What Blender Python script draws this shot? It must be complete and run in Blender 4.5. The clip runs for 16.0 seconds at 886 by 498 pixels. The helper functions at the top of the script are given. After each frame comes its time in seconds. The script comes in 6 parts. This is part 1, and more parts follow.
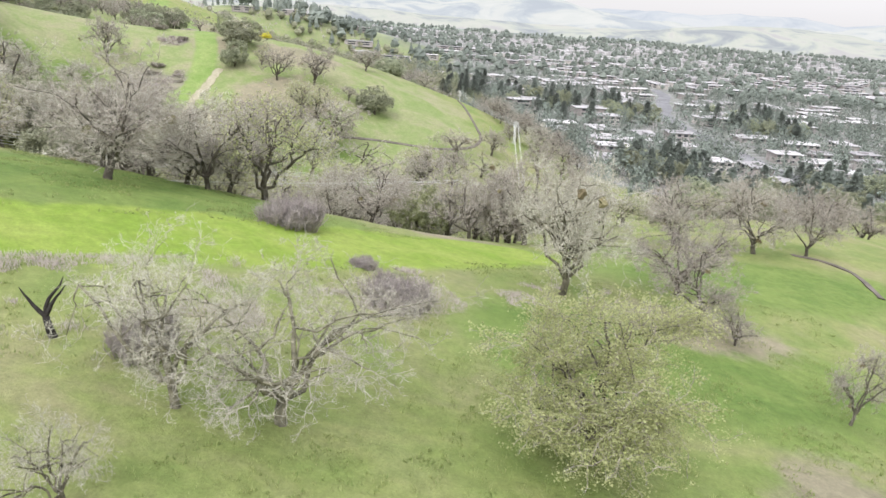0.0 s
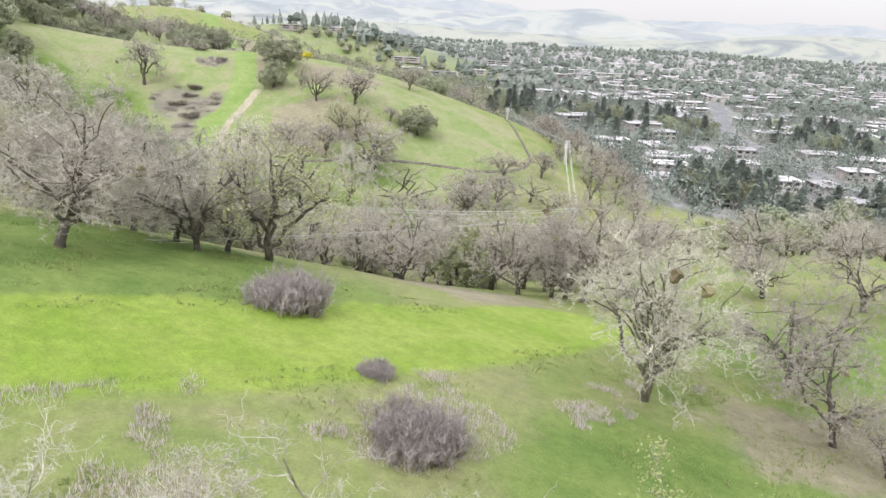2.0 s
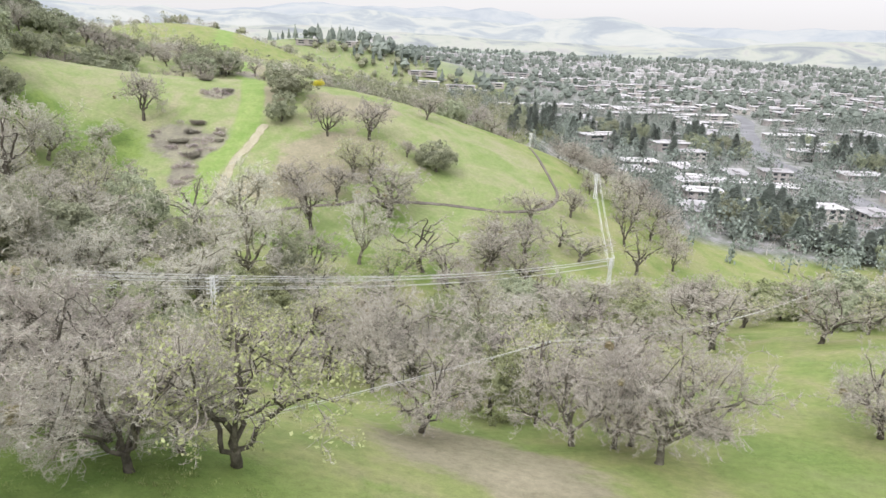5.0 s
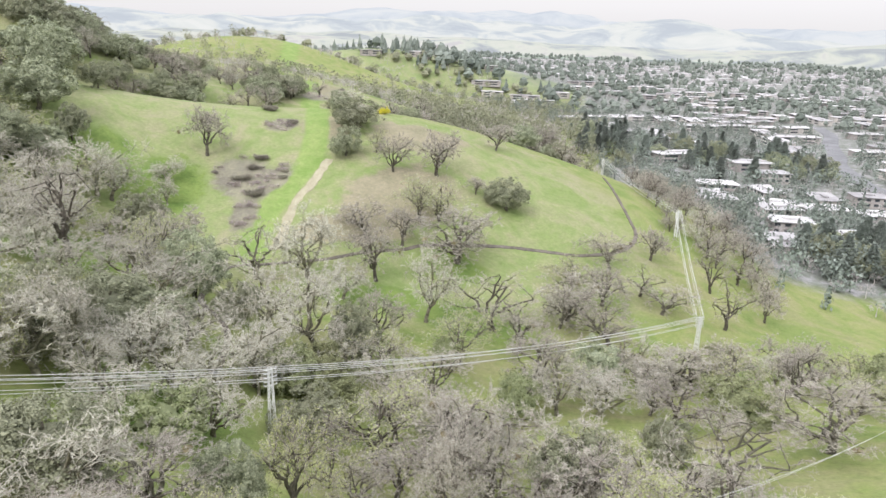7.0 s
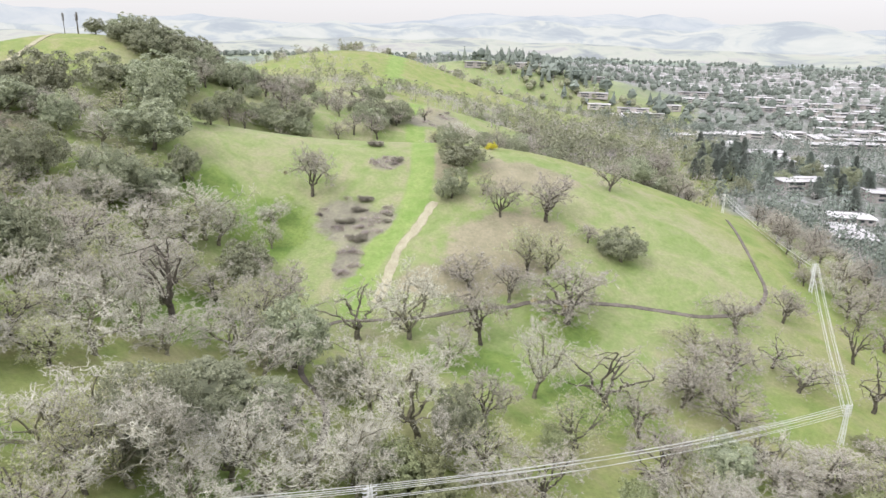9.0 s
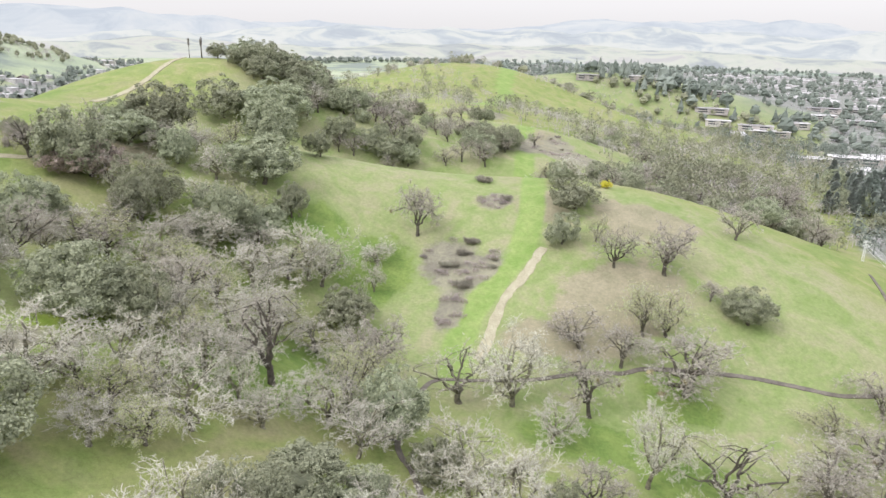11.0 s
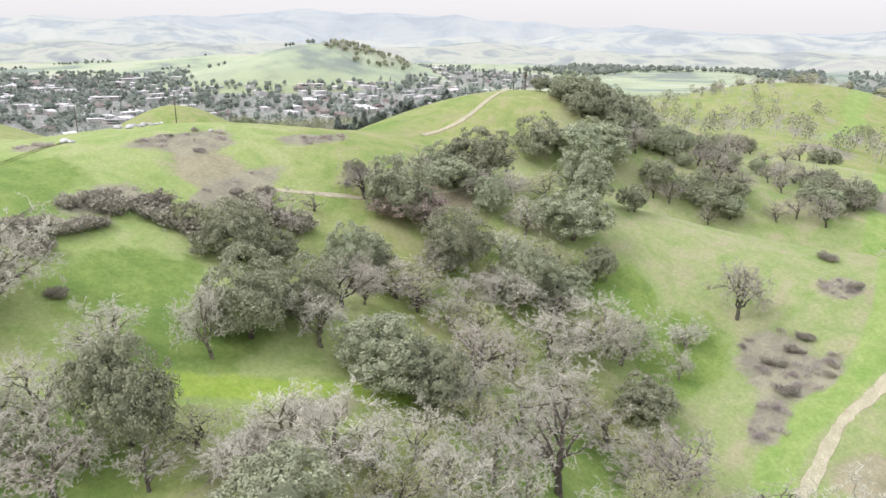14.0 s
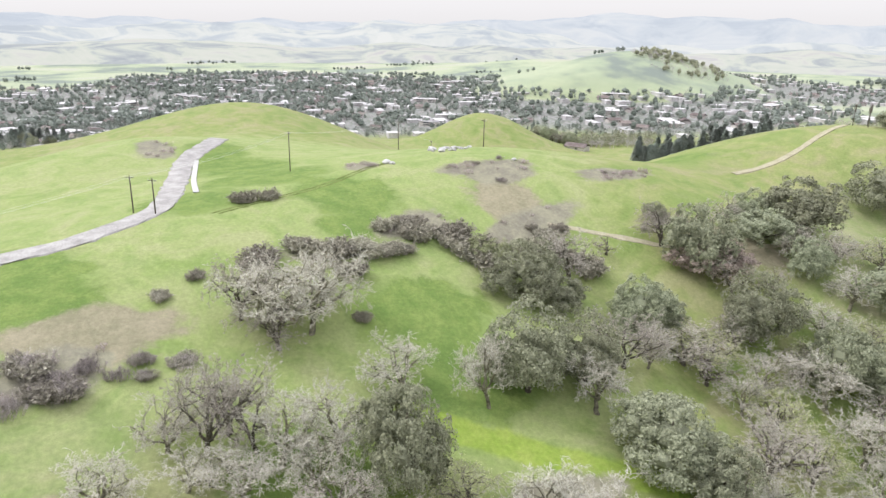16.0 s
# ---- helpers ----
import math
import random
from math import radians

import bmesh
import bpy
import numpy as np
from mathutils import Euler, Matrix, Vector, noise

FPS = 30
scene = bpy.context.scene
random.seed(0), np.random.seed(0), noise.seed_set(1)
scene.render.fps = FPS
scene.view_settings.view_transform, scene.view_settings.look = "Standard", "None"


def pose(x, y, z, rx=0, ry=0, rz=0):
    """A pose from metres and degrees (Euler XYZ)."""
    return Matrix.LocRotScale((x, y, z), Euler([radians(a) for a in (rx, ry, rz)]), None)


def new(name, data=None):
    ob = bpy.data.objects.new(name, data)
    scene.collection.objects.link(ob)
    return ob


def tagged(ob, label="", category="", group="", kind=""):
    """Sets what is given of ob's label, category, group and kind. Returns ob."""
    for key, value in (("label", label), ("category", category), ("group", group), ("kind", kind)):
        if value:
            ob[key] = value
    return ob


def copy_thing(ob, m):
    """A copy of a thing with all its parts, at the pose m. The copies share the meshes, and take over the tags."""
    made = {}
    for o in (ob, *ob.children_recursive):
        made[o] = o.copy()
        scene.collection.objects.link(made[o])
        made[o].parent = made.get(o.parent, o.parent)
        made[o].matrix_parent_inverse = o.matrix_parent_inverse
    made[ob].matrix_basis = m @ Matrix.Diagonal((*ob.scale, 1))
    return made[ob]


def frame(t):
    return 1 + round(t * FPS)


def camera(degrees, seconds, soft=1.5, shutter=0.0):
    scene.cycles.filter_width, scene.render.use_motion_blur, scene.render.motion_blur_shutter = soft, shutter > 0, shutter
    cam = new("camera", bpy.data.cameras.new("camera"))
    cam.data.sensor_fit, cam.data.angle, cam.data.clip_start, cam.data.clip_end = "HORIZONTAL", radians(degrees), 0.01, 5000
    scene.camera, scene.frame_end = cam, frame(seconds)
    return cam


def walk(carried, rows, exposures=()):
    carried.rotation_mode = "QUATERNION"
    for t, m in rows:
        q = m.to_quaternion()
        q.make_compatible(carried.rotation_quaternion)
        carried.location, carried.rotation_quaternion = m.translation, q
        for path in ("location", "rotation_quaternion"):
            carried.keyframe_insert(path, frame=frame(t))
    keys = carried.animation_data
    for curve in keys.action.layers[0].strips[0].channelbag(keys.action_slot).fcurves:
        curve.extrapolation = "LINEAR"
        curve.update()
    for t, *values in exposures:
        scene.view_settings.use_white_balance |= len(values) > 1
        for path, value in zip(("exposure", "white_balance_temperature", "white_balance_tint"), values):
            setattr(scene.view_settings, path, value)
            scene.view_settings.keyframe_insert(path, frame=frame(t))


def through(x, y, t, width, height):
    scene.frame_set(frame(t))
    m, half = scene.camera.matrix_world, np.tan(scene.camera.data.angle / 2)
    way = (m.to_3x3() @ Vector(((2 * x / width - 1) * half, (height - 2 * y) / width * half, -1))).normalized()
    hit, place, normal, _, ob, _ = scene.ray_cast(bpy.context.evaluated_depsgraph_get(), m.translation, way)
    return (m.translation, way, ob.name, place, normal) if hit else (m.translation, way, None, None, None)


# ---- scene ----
cam = camera(64.15, 16.0)
PATH = [
    (0.0, 0.00, 0.00, -0.00, 71.05, -3.99, 1.37),
    (0.5, 0.52, 4.25, 0.00, 71.21, -3.77, 4.08),
    (1.0, 0.68, 8.31, 0.00, 71.47, -3.47, 4.86),
    (1.5, 0.42, 12.31, -0.05, 71.71, -3.26, 4.97),
    (2.0, -0.03, 16.14, 0.09, 71.93, -2.96, 5.06),
    (2.5, -0.52, 19.88, 0.39, 72.08, -2.72, 5.17),
    (3.0, -1.06, 23.62, 0.98, 72.18, -2.64, 5.35),
    (3.5, -1.61, 27.45, 1.88, 72.29, -2.59, 5.50),
    (4.0, -2.14, 31.17, 3.15, 72.38, -2.52, 5.68),
    (4.5, -2.74, 34.53, 4.59, 72.44, -2.44, 5.99),
    (5.0, -3.64, 37.95, 6.15, 72.49, -2.33, 6.31),
    (5.5, -4.79, 41.49, 7.86, 72.53, -2.21, 6.85),
    (6.0, -6.12, 45.21, 9.75, 72.57, -2.06, 7.82),
    (6.5, -7.58, 49.17, 11.85, 72.58, -1.89, 9.41),
    (7.0, -9.12, 52.84, 14.26, 72.54, -1.76, 11.13),
    (7.5, -10.70, 56.17, 16.61, 72.56, -1.55, 12.95),
    (8.0, -12.29, 59.48, 19.09, 72.59, -1.38, 14.97),
    (8.5, -13.89, 62.70, 21.62, 72.62, -1.22, 17.01),
    (9.0, -15.61, 65.86, 24.15, 72.63, -1.10, 19.13),
    (9.5, -17.11, 68.78, 26.15, 72.70, -1.11, 21.12),
    (10.0, -18.76, 71.57, 28.42, 72.77, -1.16, 23.19),
    (10.5, -20.46, 74.19, 30.83, 72.80, -1.20, 25.37),
    (11.0, -22.08, 76.60, 33.23, 72.79, -1.14, 27.67),
    (11.5, -23.53, 78.76, 35.47, 72.71, -0.94, 30.10),
    (12.0, -25.52, 80.70, 37.66, 72.72, -0.86, 32.69),
    (12.5, -27.80, 82.36, 39.97, 72.69, -0.82, 35.51),
    (13.0, -30.29, 83.91, 42.21, 72.66, -0.81, 39.62),
    (13.5, -32.94, 85.35, 44.44, 72.63, -0.86, 45.65),
    (14.0, -35.13, 86.61, 46.51, 72.60, -0.88, 52.10),
    (14.5, -36.97, 87.71, 48.77, 72.58, -0.87, 58.07),
    (15.0, -38.72, 88.15, 51.11, 72.55, -0.89, 63.72),
    (15.5, -40.74, 88.24, 53.49, 72.44, -0.90, 69.32),
    (16.0, -42.74, 88.25, 55.62, 72.40, -0.93, 75.80),
]
walk(cam, [(t, pose(*p)) for t, *p in PATH], [(0.0, 0.60, 6380, 14.0), (16.0, 0.60, 6380, 14.0)])

# ---- sky and light: a bright overcast winter day ----
SUN_UP, SUN_TURN = radians(48), radians(205)
world = bpy.data.worlds.new("overcast")
scene.world = world
world.use_nodes = True
wn, wl = world.node_tree.nodes, world.node_tree.links
wn.clear()
sky = wn.new("ShaderNodeTexSky")
sky.sky_type, sky.sun_disc, sky.sun_elevation, sky.sun_rotation = "NISHITA", False, SUN_UP, SUN_TURN
sky.air_density, sky.dust_density = 1.0, 3.0
grey = wn.new("ShaderNodeHueSaturation")
grey.inputs["Saturation"].default_value = 0.12
wl.new(sky.outputs[0], grey.inputs["Color"])
cloud = wn.new("ShaderNodeMixRGB")
cloud.inputs["Fac"].default_value = 0.85
# an overcast sky: twice as bright overhead as at the horizon
where = wn.new("ShaderNodeTexCoord")
up = wn.new("ShaderNodeSeparateXYZ")
wl.new(where.outputs["Generated"], up.inputs[0])
dome = wn.new("ShaderNodeValToRGB")
dome.color_ramp.elements[0].color = (0.415, 0.412, 0.402, 1)
dome.color_ramp.elements[1].color = (0.945, 0.975, 1.04, 1)
wl.new(up.outputs[2], dome.inputs[0])
bright = wn.new("ShaderNodeVectorMath")
bright.operation = "SCALE"
bright.inputs["Scale"].default_value = 14.0
wl.new(dome.outputs[0], bright.inputs[0])
wl.new(bright.outputs[0], cloud.inputs["Color2"])
wl.new(grey.outputs[0], cloud.inputs["Color1"])
back = wn.new("ShaderNodeBackground")
back.inputs["Strength"].default_value = 0.11
wl.new(cloud.outputs[0], back.inputs["Color"])
wl.new(back.outputs[0], wn.new("ShaderNodeOutputWorld").inputs["Surface"])

sun_data = bpy.data.lights.new("sun", "SUN")
sun_data.energy, sun_data.angle, sun_data.color = 1.5, radians(20), (1.0, 0.98, 0.945)
sun = new("sun", sun_data)
sun.rotation_euler = (math.pi / 2 - SUN_UP, 0, math.pi - SUN_TURN)

# ---- materials ----
def nodes_of(name, rough=0.9, spec=0.2):
    m = bpy.data.materials.new(name)
    m.use_nodes = True
    nt = m.node_tree
    b = nt.nodes["Principled BSDF"]
    b.inputs["Roughness"].default_value = rough
    b.inputs["Specular IOR Level"].default_value = spec
    return m, nt, b


def noise_tex(nt, scale, detail=3.0, rough=0.6, coord="Object", dist=0.0):
    tc = nt.nodes.new("ShaderNodeTexCoord")
    n = nt.nodes.new("ShaderNodeTexNoise")
    n.inputs["Scale"].default_value, n.inputs["Detail"].default_value = scale, detail
    n.inputs["Roughness"].default_value, n.inputs["Distortion"].default_value = rough, dist
    nt.links.new(tc.outputs[coord], n.inputs["Vector"])
    return n


def ramp(nt, src, stops):
    r = nt.nodes.new("ShaderNodeValToRGB")
    while len(r.color_ramp.elements) < len(stops):
        r.color_ramp.elements.new(0.5)
    for e, (p, c) in zip(r.color_ramp.elements, stops):
        e.position = p
        e.color = (*c, 1) if len(c) == 3 else c
    nt.links.new(src, r.inputs[0])
    return r.outputs[0]


def blend(nt, fac, a, b, kind="MIX"):
    x = nt.nodes.new("ShaderNodeMixRGB")
    x.blend_type = kind
    for v, i in ((fac, 0), (a, 1), (b, 2)):
        if isinstance(v, (int, float)):
            x.inputs[i].default_value = v if i == 0 else (v, v, v, 1)
        elif isinstance(v, tuple):
            x.inputs[i].default_value = (*v, 1)
        else:
            nt.links.new(v, x.inputs[i])
    return x.outputs[0]


def bump(nt, b, src, dist, strength=1.0):
    n = nt.nodes.new("ShaderNodeBump")
    n.inputs["Distance"].default_value, n.inputs["Strength"].default_value = dist, strength
    nt.links.new(src, n.inputs["Height"])
    nt.links.new(n.outputs[0], b.inputs["Normal"])


def mottled(name, lo, hi, scale, rough=0.9, spec=0.2, fine=0.0, depth=0.0, vary=0.0):
    """A surface between two colours, with fine grain, relief and a tint of its own for each object."""
    m, nt, b = nodes_of(name, rough, spec)
    n = noise_tex(nt, scale, 5)
    c = ramp(nt, n.outputs[0], [(0.3, lo), (0.7, hi)])
    if fine:
        n2 = noise_tex(nt, fine, 4)
        c = blend(nt, 0.35, c, ramp(nt, n2.outputs[0], [(0.3, (0.25,) * 3), (0.7, (0.8,) * 3)]), "OVERLAY")
        if depth:
            bump(nt, b, n2.outputs[0], depth)
    if vary:
        oi = nt.nodes.new("ShaderNodeObjectInfo")
        hs = nt.nodes.new("ShaderNodeHueSaturation")
        mr = nt.nodes.new("ShaderNodeMapRange")
        mr.inputs["To Min"].default_value, mr.inputs["To Max"].default_value = 1 - vary, 1 + vary
        nt.links.new(oi.outputs["Random"], mr.inputs[0])
        nt.links.new(mr.outputs[0], hs.inputs["Value"])
        mh = nt.nodes.new("ShaderNodeMapRange")
        mh.inputs["To Min"].default_value, mh.inputs["To Max"].default_value = 0.5 - vary * 0.06, 0.5 + vary * 0.06
        nt.links.new(oi.outputs["Random"], mh.inputs[0])
        nt.links.new(mh.outputs[0], hs.inputs["Hue"])
        nt.links.new(c, hs.inputs["Color"])
        c = hs.outputs[0]
    nt.links.new(c, b.inputs["Base Color"])
    return m


def leafy(name, lo, hi, vary=0.25, shine=0.35, through=0.25):
    """Leaves: colour by leaf, by patch and by tree, a little gloss and light passing through."""
    m, nt, b = nodes_of(name, 0.6, shine)
    geo = nt.nodes.new("ShaderNodeNewGeometry")
    n = noise_tex(nt, 0.5, 3)
    mix = nt.nodes.new("ShaderNodeMath")
    mix.operation = "MULTIPLY_ADD"
    mix.inputs[1].default_value = 0.55
    nt.links.new(geo.outputs["Random Per Island"], mix.inputs[0])
    half = nt.nodes.new("ShaderNodeMath")
    half.operation = "MULTIPLY"
    half.inputs[1].default_value = 0.45
    nt.links.new(n.outputs[0], half.inputs[0])
    nt.links.new(half.outputs[0], mix.inputs[2])
    c = ramp(nt, mix.outputs[0], [(0.15, lo), (0.85, hi)])
    grain = noise_tex(nt, 4.5, 4, 0.75)
    c = blend(nt, 0.3, c, ramp(nt, grain.outputs[0], [(0.32, (0.22,) * 3), (0.68, (0.78,) * 3)]), "OVERLAY")
    oi = nt.nodes.new("ShaderNodeObjectInfo")
    hs = nt.nodes.new("ShaderNodeHueSaturation")
    mr = nt.nodes.new("ShaderNodeMapRange")
    mr.inputs["To Min"].default_value, mr.inputs["To Max"].default_value = 1 - vary, 1 + vary
    nt.links.new(oi.outputs["Random"], mr.inputs[0])
    nt.links.new(mr.outputs[0], hs.inputs["Value"])
    mh = nt.nodes.new("ShaderNodeMapRange")
    mh.inputs["To Min"].default_value, mh.inputs["To Max"].default_value = 0.5 - vary * 0.08, 0.5 + vary * 0.08
    nt.links.new(oi.outputs["Random"], mh.inputs[0])
    nt.links.new(mh.outputs[0], hs.inputs["Hue"])
    nt.links.new(c, hs.inputs["Color"])
    nt.links.new(hs.outputs[0], b.inputs["Base Color"])
    if through:
        tr = nt.nodes.new("ShaderNodeBsdfTranslucent")
        nt.links.new(hs.outputs[0], tr.inputs[0])
        ms = nt.nodes.new("ShaderNodeMixShader")
        ms.inputs[0].default_value = through
        nt.links.new(b.outputs[0], ms.inputs[1])
        nt.links.new(tr.outputs[0], ms.inputs[2])
        nt.links.new(ms.outputs[0], nt.nodes["Material Output"].inputs[0])
    return m


BRANCH = mottled("oak_branch", (0.19, 0.168, 0.145), (0.44, 0.395, 0.345), 0.9, 0.95, 0.1, 7.0, 0.02, 0.16)
LICHEN_BRANCH = mottled("lichened_branch", (0.21, 0.198, 0.158), (0.55, 0.525, 0.44), 0.9, 0.95, 0.1, 7.0, 0.02, 0.12)
PALE_BRANCH = mottled("pale_lichened_branch", (0.25, 0.238, 0.195), (0.60, 0.575, 0.49), 0.9, 0.95, 0.1, 7.0, 0.02, 0.12)
BARK = mottled("oak_bark", (0.05, 0.045, 0.036), (0.17, 0.155, 0.12), 1.6, 0.95, 0.1, 9.0, 0.05, 0.2)
LICHEN_BARK = mottled("lichened_bark", (0.06, 0.055, 0.042), (0.30, 0.285, 0.20), 1.3, 0.95, 0.1, 6.0, 0.04, 0.2)
TWIG = leafy("bare_twigs", (0.32, 0.298, 0.256), (0.60, 0.565, 0.49), 0.16, 0.05, 0.3)
LICHEN = leafy("lichened_twigs", (0.40, 0.383, 0.32), (0.69, 0.665, 0.565), 0.14, 0.05, 0.3)
PALE_LEAF = leafy("pale_green_leaves", (0.31, 0.345, 0.15), (0.60, 0.625, 0.34), 0.1, 0.15, 0.45)
OLIVE_LEAF = leafy("olive_leaves", (0.15, 0.17, 0.088), (0.34, 0.36, 0.19), 0.16, 0.2, 0.15)
DARK_LEAF = leafy("live_oak_leaves", (0.195, 0.21, 0.138), (0.41, 0.43, 0.29), 0.22, 0.15, 0.2)
RUSSET = leafy("russet_leaves", (0.27, 0.215, 0.18), (0.47, 0.40, 0.345), 0.12, 0.1, 0.15)
BRUSH = leafy("grey_brush", (0.21, 0.185, 0.175), (0.45, 0.405, 0.385), 0.15, 0.05, 0.1)
SCRUB_TWIG = leafy("scrub_twigs", (0.40, 0.345, 0.33), (0.64, 0.57, 0.54), 0.12, 0.05, 0.35)
DARK_BRUSH = leafy("dark_brush", (0.20, 0.187, 0.148), (0.43, 0.405, 0.325), 0.2, 0.05, 0.1)
FAR_TWIG = leafy("far_bare_twigs", (0.34, 0.315, 0.305), (0.56, 0.525, 0.505), 0.0, 0.05, 0.1)
MISTLETOE = leafy("mistletoe", (0.10, 0.09, 0.05), (0.24, 0.21, 0.12), 0.2, 0.1, 0.0)
YELLOW_BLOOM = leafy("yellow_blossom", (0.50, 0.46, 0.05), (0.80, 0.74, 0.10), 0.05, 0.1, 0.2)
TRODDEN = mottled("flattened_grass", (0.13, 0.165, 0.05), (0.20, 0.235, 0.085), 0.4, 0.95, 0.1, 3.0, 0.03)
CHAR = mottled("charred_wood", (0.012, 0.011, 0.010), (0.05, 0.045, 0.04), 3.0, 0.85, 0.2, 12.0, 0.03)
CONIFER = leafy("conifer_needles", (0.118, 0.142, 0.118), (0.285, 0.32, 0.275), 0.2, 0.15, 0.1)
GALVANISED = mottled("weathered_grey_steel", (0.63, 0.639, 0.63), (0.774, 0.774, 0.756), 2.0, 0.5, 0.5, 20.0)
WIRE = mottled("aluminium_wire", (0.495, 0.495, 0.468), (0.675, 0.675, 0.648), 1.0, 0.45, 0.5)
POLE_WOOD = mottled("creosoted_pole", (0.07, 0.06, 0.05), (0.16, 0.14, 0.12), 2.0, 0.9, 0.1, 15.0, 0.01)
PORCELAIN = mottled("grey_insulator", (0.54, 0.54, 0.54), (0.675, 0.675, 0.666), 4.0, 0.3, 0.5)
DIRT = mottled("trodden_dirt", (0.105, 0.092, 0.08), (0.21, 0.185, 0.16), 0.35, 0.95, 0.1, 3.0, 0.04)
PALE_DIRT = mottled("pale_dirt", (0.30, 0.275, 0.19), (0.40, 0.37, 0.265), 0.5, 0.95, 0.1, 3.0, 0.03)
GRAVEL = mottled("pale_gravel_road", (0.24, 0.23, 0.22), (0.42, 0.405, 0.385), 0.25, 0.95, 0.1, 2.5, 0.05)
ASPHALT = mottled("asphalt", (0.15, 0.15, 0.155), (0.25, 0.25, 0.255), 0.05, 0.9, 0.2, 1.0)
CONCRETE = mottled("pale_concrete", (0.39, 0.382, 0.367), (0.546, 0.538, 0.515), 0.4, 0.9, 0.2, 4.0)
ROCK = mottled("pale_rubble", (0.273, 0.265, 0.257), (0.585, 0.577, 0.562), 0.8, 0.95, 0.1, 4.0, 0.05, 0.2)
STUCCO = mottled("pale_stucco", (0.33, 0.30, 0.28), (0.52, 0.49, 0.46), 0.3, 0.9, 0.15, 2.0, 0.0, 0.3)
FLAT_ROOF = mottled("pale_roofing", (0.31, 0.30, 0.30), (0.58, 0.56, 0.56), 0.12, 0.85, 0.2, 1.5, 0.0, 0.3)
SHINGLE = mottled("brown_shingle", (0.117, 0.0936, 0.0858), (0.265, 0.226, 0.211), 0.3, 0.9, 0.1, 2.0, 0.0, 0.3)
PANE = mottled("dark_glass", (0.03, 0.035, 0.04), (0.08, 0.09, 0.10), 0.5, 0.12, 0.5)


def grass_material():
    m, nt, b = nodes_of("meadow", 0.85, 0.12)
    L = nt.links

    def mask(name):
        a = nt.nodes.new("ShaderNodeAttribute")
        a.attribute_name = name
        return a.outputs["Fac"]

    big = noise_tex(nt, 0.022, 5, 0.6, dist=0.6)
    mid = noise_tex(nt, 0.16, 5, 0.65)
    big2 = noise_tex(nt, 0.06, 4, 0.6, dist=1.2)
    fine = noise_tex(nt, 1.1, 6, 0.7)
    blade = noise_tex(nt, 6.0, 5, 0.75)
    green = ramp(nt, big.outputs[0], [(0.38, (0.158, 0.216, 0.068)), (0.5, (0.228, 0.264, 0.095)), (0.62, (0.282, 0.272, 0.142))])
    green = blend(nt, 0.55, green, ramp(nt, mid.outputs[0], [(0.36, (0.142, 0.200, 0.058)), (0.5, (0.228, 0.264, 0.092)), (0.64, (0.295, 0.278, 0.150))]))
    green = blend(nt, 0.5, green, ramp(nt, big2.outputs[0], [(0.38, (0.152, 0.222, 0.058)), (0.49, (0.230, 0.266, 0.092)), (0.62, (0.295, 0.268, 0.155))]))
    mown = ramp(nt, mid.outputs[0], [(0.38, (0.178, 0.266, 0.072)), (0.62, (0.242, 0.305, 0.106))])
    band = ramp(nt, mid.outputs[0], [(0.38, (0.195, 0.290, 0.045)), (0.62, (0.262, 0.330, 0.075))])
    dry = ramp(nt, mid.outputs[0], [(0.38, (0.225, 0.212, 0.135)), (0.62, (0.295, 0.265, 0.18))])
    scrub = ramp(nt, mid.outputs[0], [(0.38, (0.19, 0.175, 0.138)), (0.62, (0.265, 0.255, 0.18))])
    lush = ramp(nt, mid.outputs[0], [(0.38, (0.118, 0.186, 0.046)), (0.62, (0.180, 0.242, 0.068))])
    town = ramp(nt, mid.outputs[0], [(0.38, (0.15, 0.17, 0.13)), (0.5, (0.22, 0.225, 0.205)), (0.62, (0.32, 0.315, 0.31))])
    # northern far hills: bluish haze put into the ground colour
    hazy_hills = ramp(nt, noise_tex(nt, 0.006, 6, 0.6).outputs[0], [(0.42, (0.15, 0.185, 0.175)), (0.5, (0.205, 0.25, 0.215)), (0.58, (0.275, 0.32, 0.25))])

    def soft(name, width=0.5):
        """The mask, its edge broken up by the ground's own patches."""
        add = nt.nodes.new("ShaderNodeMath")
        add.operation = "MULTIPLY_ADD"
        add.inputs[1].default_value = width
        L.new(blend(nt, 0.5, mid.outputs[0], big2.outputs[0]), add.inputs[0])
        L.new(mask(name), add.inputs[2])
        f = nt.nodes.new("ShaderNodeMapRange")
        f.interpolation_type = "SMOOTHSTEP"
        f.inputs["From Min"].default_value, f.inputs["From Max"].default_value = 0.30 + width / 2, 0.70 + width / 2
        L.new(add.outputs[0], f.inputs[0])
        return f.outputs[0]

    olive = ramp(nt, mid.outputs[0], [(0.36, (0.178, 0.236, 0.080)), (0.5, (0.240, 0.276, 0.122)), (0.64, (0.292, 0.284, 0.168))])
    olive = blend(nt, 0.5, olive, ramp(nt, big2.outputs[0], [(0.38, (0.185, 0.252, 0.080)), (0.5, (0.244, 0.278, 0.124)), (0.62, (0.298, 0.278, 0.175))]))
    fresh = ramp(nt, big2.outputs[0], [(0.36, (0.178, 0.250, 0.075)), (0.5, (0.250, 0.300, 0.115)), (0.64, (0.305, 0.318, 0.16))])
    fresh = blend(nt, 0.4, fresh, ramp(nt, mid.outputs[0], [(0.36, (0.215, 0.288, 0.085)), (0.64, (0.305, 0.335, 0.155))]))
    c = blend(nt, soft("olive", 0.8), green, olive)
    c = blend(nt, soft("fresh", 0.8), c, fresh)
    c = blend(nt, soft("lush", 2.6), c, lush)
